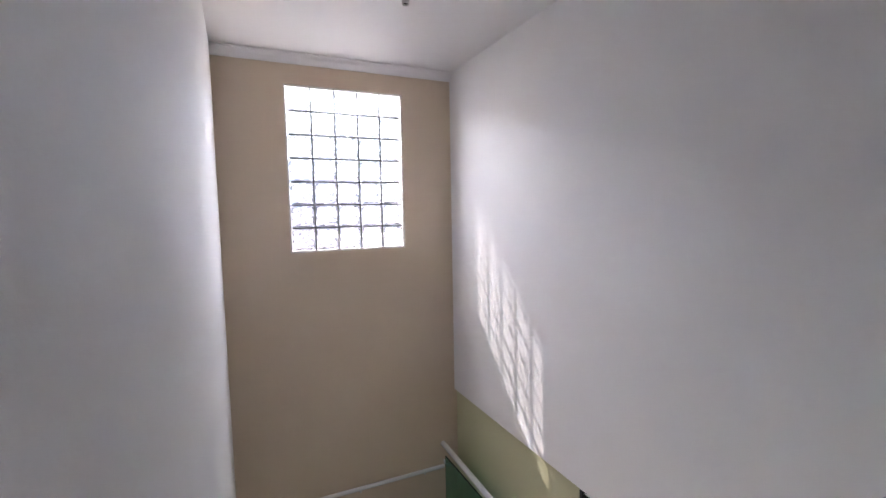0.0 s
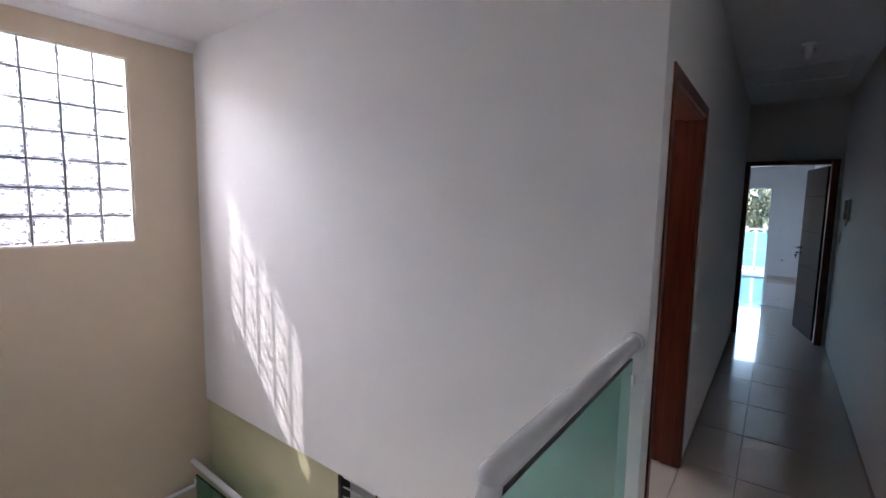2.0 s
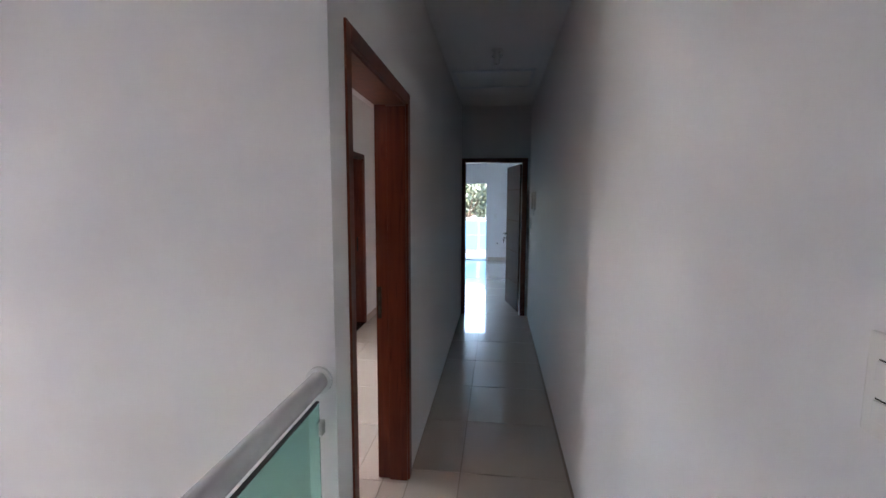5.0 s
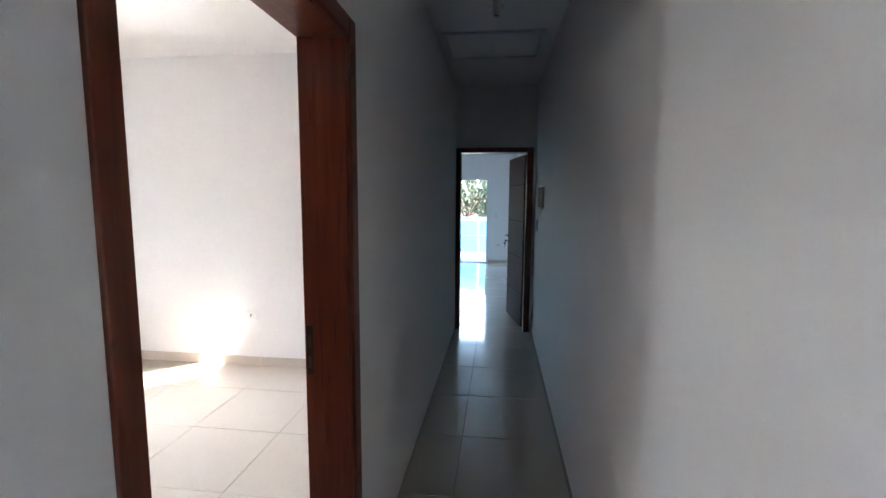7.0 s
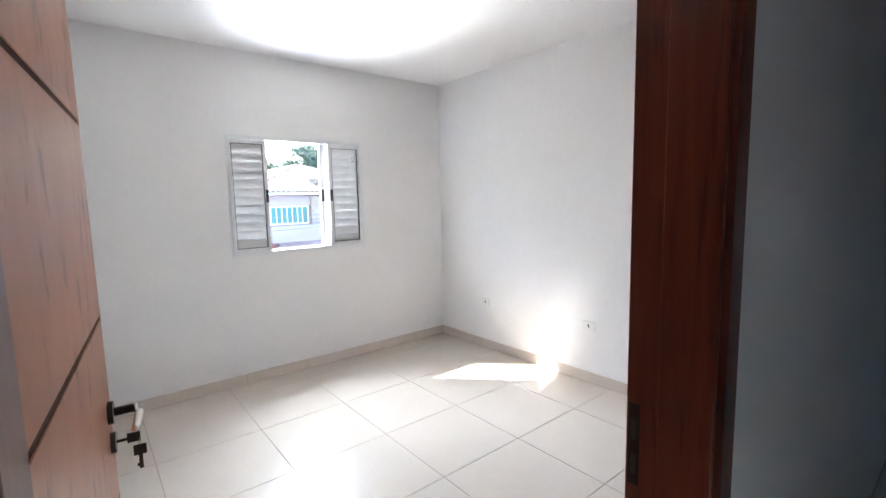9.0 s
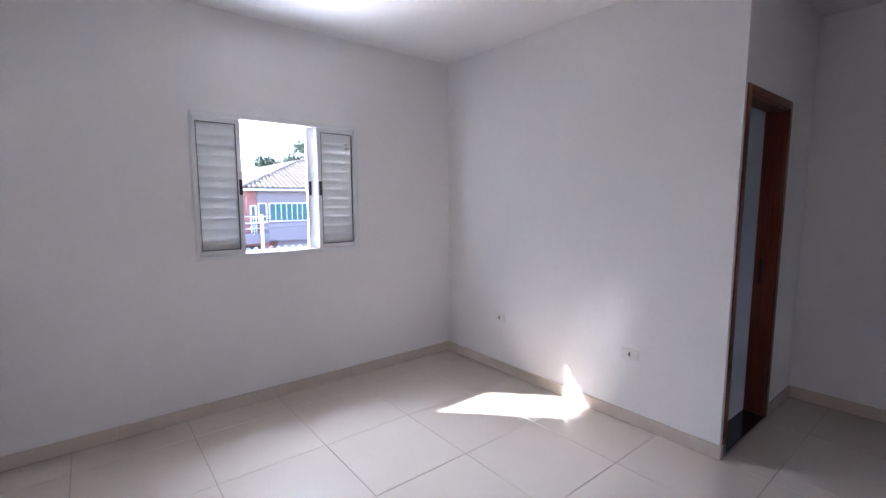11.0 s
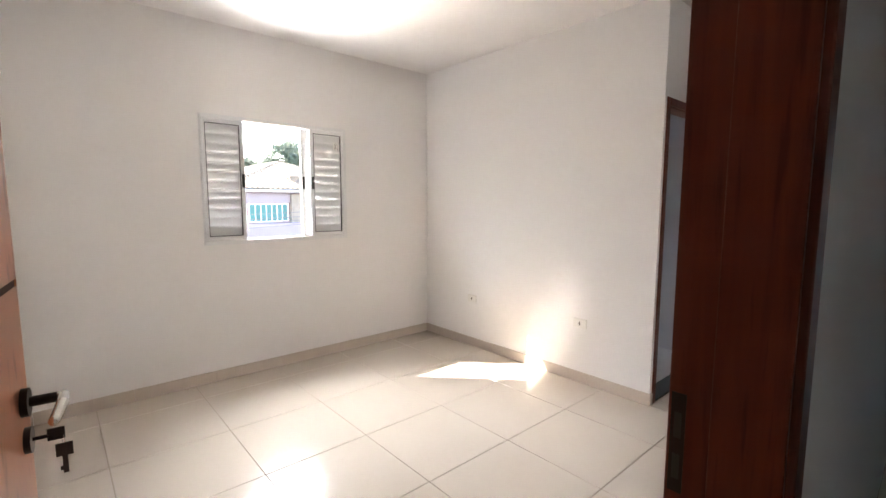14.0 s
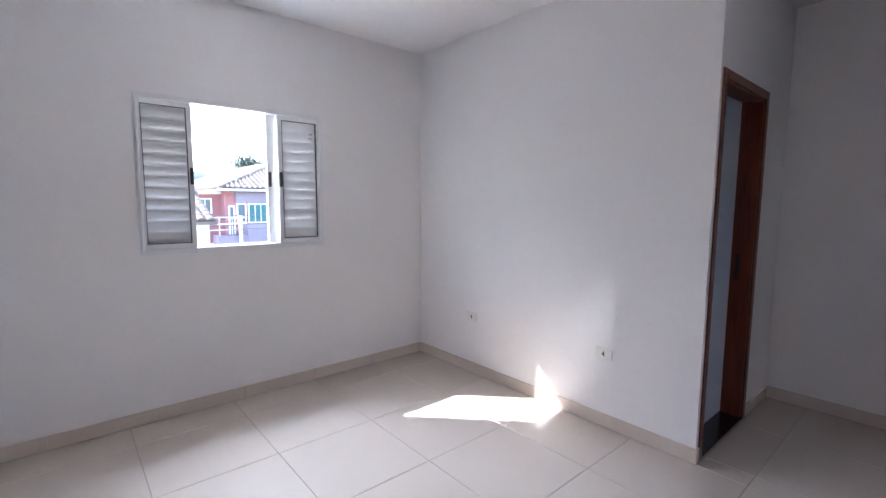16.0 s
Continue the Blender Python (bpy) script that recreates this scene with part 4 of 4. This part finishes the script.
hip_roof(h3, -10.5, 6.5, 23.4, 32.6, -1.6, 0.1)

h4 = thing("side_house", "grey rendered house beside the stair window", "house", (-9, -3, ZG))
part("wall", boxes([(-11, -7, -7.5, 0.9, ZG, 2.2)]), GREYWALL, h4)
part("coping", boxes([(-11.05, -6.95, -7.55, 0.95, 2.2, 2.28)], 0.01), CONCRETE, h4)
fence = thing("garden_fence", "white wall-top fence with curled spikes", "fence", (-17, 8, ZG))
part("wall", boxes([(-17.1, -16.9, 4.0, 14.0, ZG, -0.50)], 0.01), PLASTER, fence)
for k in range(36):
    y = 4.2 + k * 0.27
    bm = tube(bmesh.new(), (-17, y, -0.50), (-17, y, -0.28), 0.012, 8)
    pts = [Vector((-17, y + 0.07 - 0.07 * math.cos(a * math.pi / 5), -0.28 + 0.08 * math.sin(a * math.pi / 5))) for a in range(7)]
    for a, b in zip(pts, pts[1:]):
        tube(bm, a, b, 0.012, 8)
    part("spike", bm, RAIL, fence)


def tree(name_label, x, y, height, spread, seed, leaf=0.32, count=2600):
    """Tapered trunk, forked limbs, a crown of many small leaf clusters round the limb ends."""
    rng = random.Random(seed)
    t = thing("tree", name_label, "tree", (x, y, ZG))
    bm = bmesh.new()
    top = Vector((x, y, ZG + height * 0.55))
    tube(bm, (x, y, ZG), top, spread * 0.075, 12, spread * 0.04)
    tips = []
    for k in range(11):
        a = k * 2.4 + rng.random()
        start = Vector((x, y, ZG)).lerp(top, rng.uniform(0.55, 1.0))
        end = Vector((x + math.cos(a) * spread * rng.uniform(0.35, 0.95), y + math.sin(a) * spread * rng.uniform(0.35, 0.95), ZG + height * rng.uniform(0.58, 0.97)))
        tube(bm, start, end, spread * 0.025, 8, spread * 0.008)
        tips.append(end)
        for _ in range(2):
            e2 = end + Vector((rng.uniform(-1, 1), rng.uniform(-1, 1), rng.uniform(-0.2, 0.8))) * spread * 0.3
            tube(bm, start.lerp(end, 0.7), e2, spread * 0.012, 6, spread * 0.004)
            tips.append(e2)
    part("trunk", bm, BARK, t)
    verts, faces = [], []
    for _ in range(count):
        c = rng.choice(tips)
        d = Vector((rng.gauss(0, 1), rng.gauss(0, 1), rng.gauss(0, 0.7))) * spread * 0.135
        p = c + d
        q = Euler((rng.uniform(0, 6), rng.uniform(0, 6), rng.uniform(0, 6))).to_matrix()
        s = leaf * rng.uniform(0.5, 1.2)
        n = len(verts)
        for vx, vy, vz in ((-1, 0, 0), (0, -0.45, 0.12), (1, 0, 0), (0, 0.45, 0.12)):
            verts.append(p + q @ Vector((vx, vy, vz)) * s)
        faces.append((n, n + 1, n + 2, n + 3))
    me = bpy.data.meshes.new("crown")
    me.from_pydata([tuple(v) for v in verts], [], faces)
    me.materials.append(LEAVES)
    ob = new("crown", me)
    ob.parent = t
    ob.matrix_parent_inverse = t.matrix_world.inverted()
    return t


tree("tall dark green tree behind the roofs", -50, 18.8, 9.0, 3.5, 3, 0.26, 5200)
tree("tall dark green tree behind the roofs", -51, 22.0, 11.2, 4.4, 4, 0.28, 8000)
tree("broad leafy green tree beyond the balcony", -2.4, 42, 6.3, 4.2, 5, 0.30, 4200)
tree("broad leafy green tree beyond the balcony", 2.8, 44, 6.0, 4.4, 6, 0.30, 4200)
bm = bmesh.new()
for cx, cy, rx, hz in ((-190, 22, 36, 17), (-200, 95, 70, 14), (-210, -40, 70, 8), (-30, 260, 110, 12)):
    bmesh.ops.create_icosphere(bm, subdivisions=4, radius=1, matrix=Matrix.Translation((cx, cy, ZG)) @ Matrix.Diagonal((rx, rx, hz, 1)))
for v in bm.verts:
    v.co.z += noise.noise(v.co * 0.06) * 1.5
structure("backdrop_hills", bm, HILL, "low wooded hills on the horizon", "hill")
pole = thing("utility_pole", "concrete utility pole carrying sagging cables", "utility pole", (-20.5, 13.6, ZG))
part("shaft", tube(bmesh.new(), (-20.5, 13.6, ZG), (-20.5, 13.6, 5.2), 0.16, 14, 0.11), CONCRETE, pole)
part("crossarm", boxes([(-20.6, -20.4, 12.8, 14.4, 4.6, 4.72)], 0.01), CONCRETE, pole)
for k, z in enumerate((1.15, 0.95, 0.80, 0.62, 4.75)):
    bm = bmesh.new()
    pts = [Vector((-20.5, 13.6 + (-24 - 13.6) * s / 14, z + 0.25 * k * s / 14 - (0.5 + 0.12 * k) * 4 * (s / 14) * (1 - s / 14))) for s in range(15)]
    for a, b in zip(pts, pts[1:]):
        tube(bm, a, b, 0.016, 6)
    part("cable", bm, WIRE, pole)
# ---- floor tiles ----
def tile_mesh(w, d):
    bm = bx(bmesh.new(), -w / 2, w / 2, -d / 2, d / 2, -0.006, 0.0)
    top = [e for e in bm.edges if all(v.co.z > -0.001 for v in e.verts)]
    bmesh.ops.bevel(bm, geom=top, offset=0.0012, segments=1, affect="EDGES")
    return mesh_of("tile", bm, TILE)


tile_cache = {}


def lay_tiles(floor, x0, x1, y0, y1, ox, oy, p=0.618, joint=0.004):
    i0, i1 = math.floor((x0 - ox) / p), math.ceil((x1 - ox) / p)
    j0, j1 = math.floor((y0 - oy) / p), math.ceil((y1 - oy) / p)
    for i in range(i0, i1):
        for j in range(j0, j1):
            a, b = max(x0, ox + i * p), min(x1, ox + (i + 1) * p)
            c, d = max(y0, oy + j * p), min(y1, oy + (j + 1) * p)
            w, h = round(b - a - joint, 3), round(d - c - joint, 3)
            if w < 0.02 or h < 0.02:
                continue
            if (w, h) not in tile_cache:
                tile_cache[w, h] = tile_mesh(w, h)
            ob = new("tile", tile_cache[w, h])
            ob.parent = floor
            ob.matrix_basis = pose((a + b) / 2, (c + d) / 2, random.uniform(-0.0003, 0.0003), random.uniform(-0.03, 0.03), random.uniform(-0.03, 0.03))


fl = bpy.data.objects["floor_upper"]
lay_tiles(fl, XW + 0.012, -TL, 0.132, YB - 0.012, -0.930, 1.690)
lay_tiles(fl, XB + 0.012, -TL - 0.012, YB - 0.012, YR - 0.012, -0.930, 1.690)
lay_tiles(fl, -0.018, XE, -3.05, 0.0, 0.29, 1.200, 0.617)
lay_tiles(fl, 0.0, XE, 0.0, YE, 0.29, 1.200, 0.617)
lay_tiles(fl, -TL, 0.0, 0.185, 1.10, -0.930, 1.690)
lay_tiles(fl, 0.0, XE, YE, YE + 0.15, 0.29, 1.200, 0.617)
lay_tiles(fl, XW + 0.012, XE - 0.012, YE + 0.162, YF - 0.012, 0.29, 1.200, 0.617)
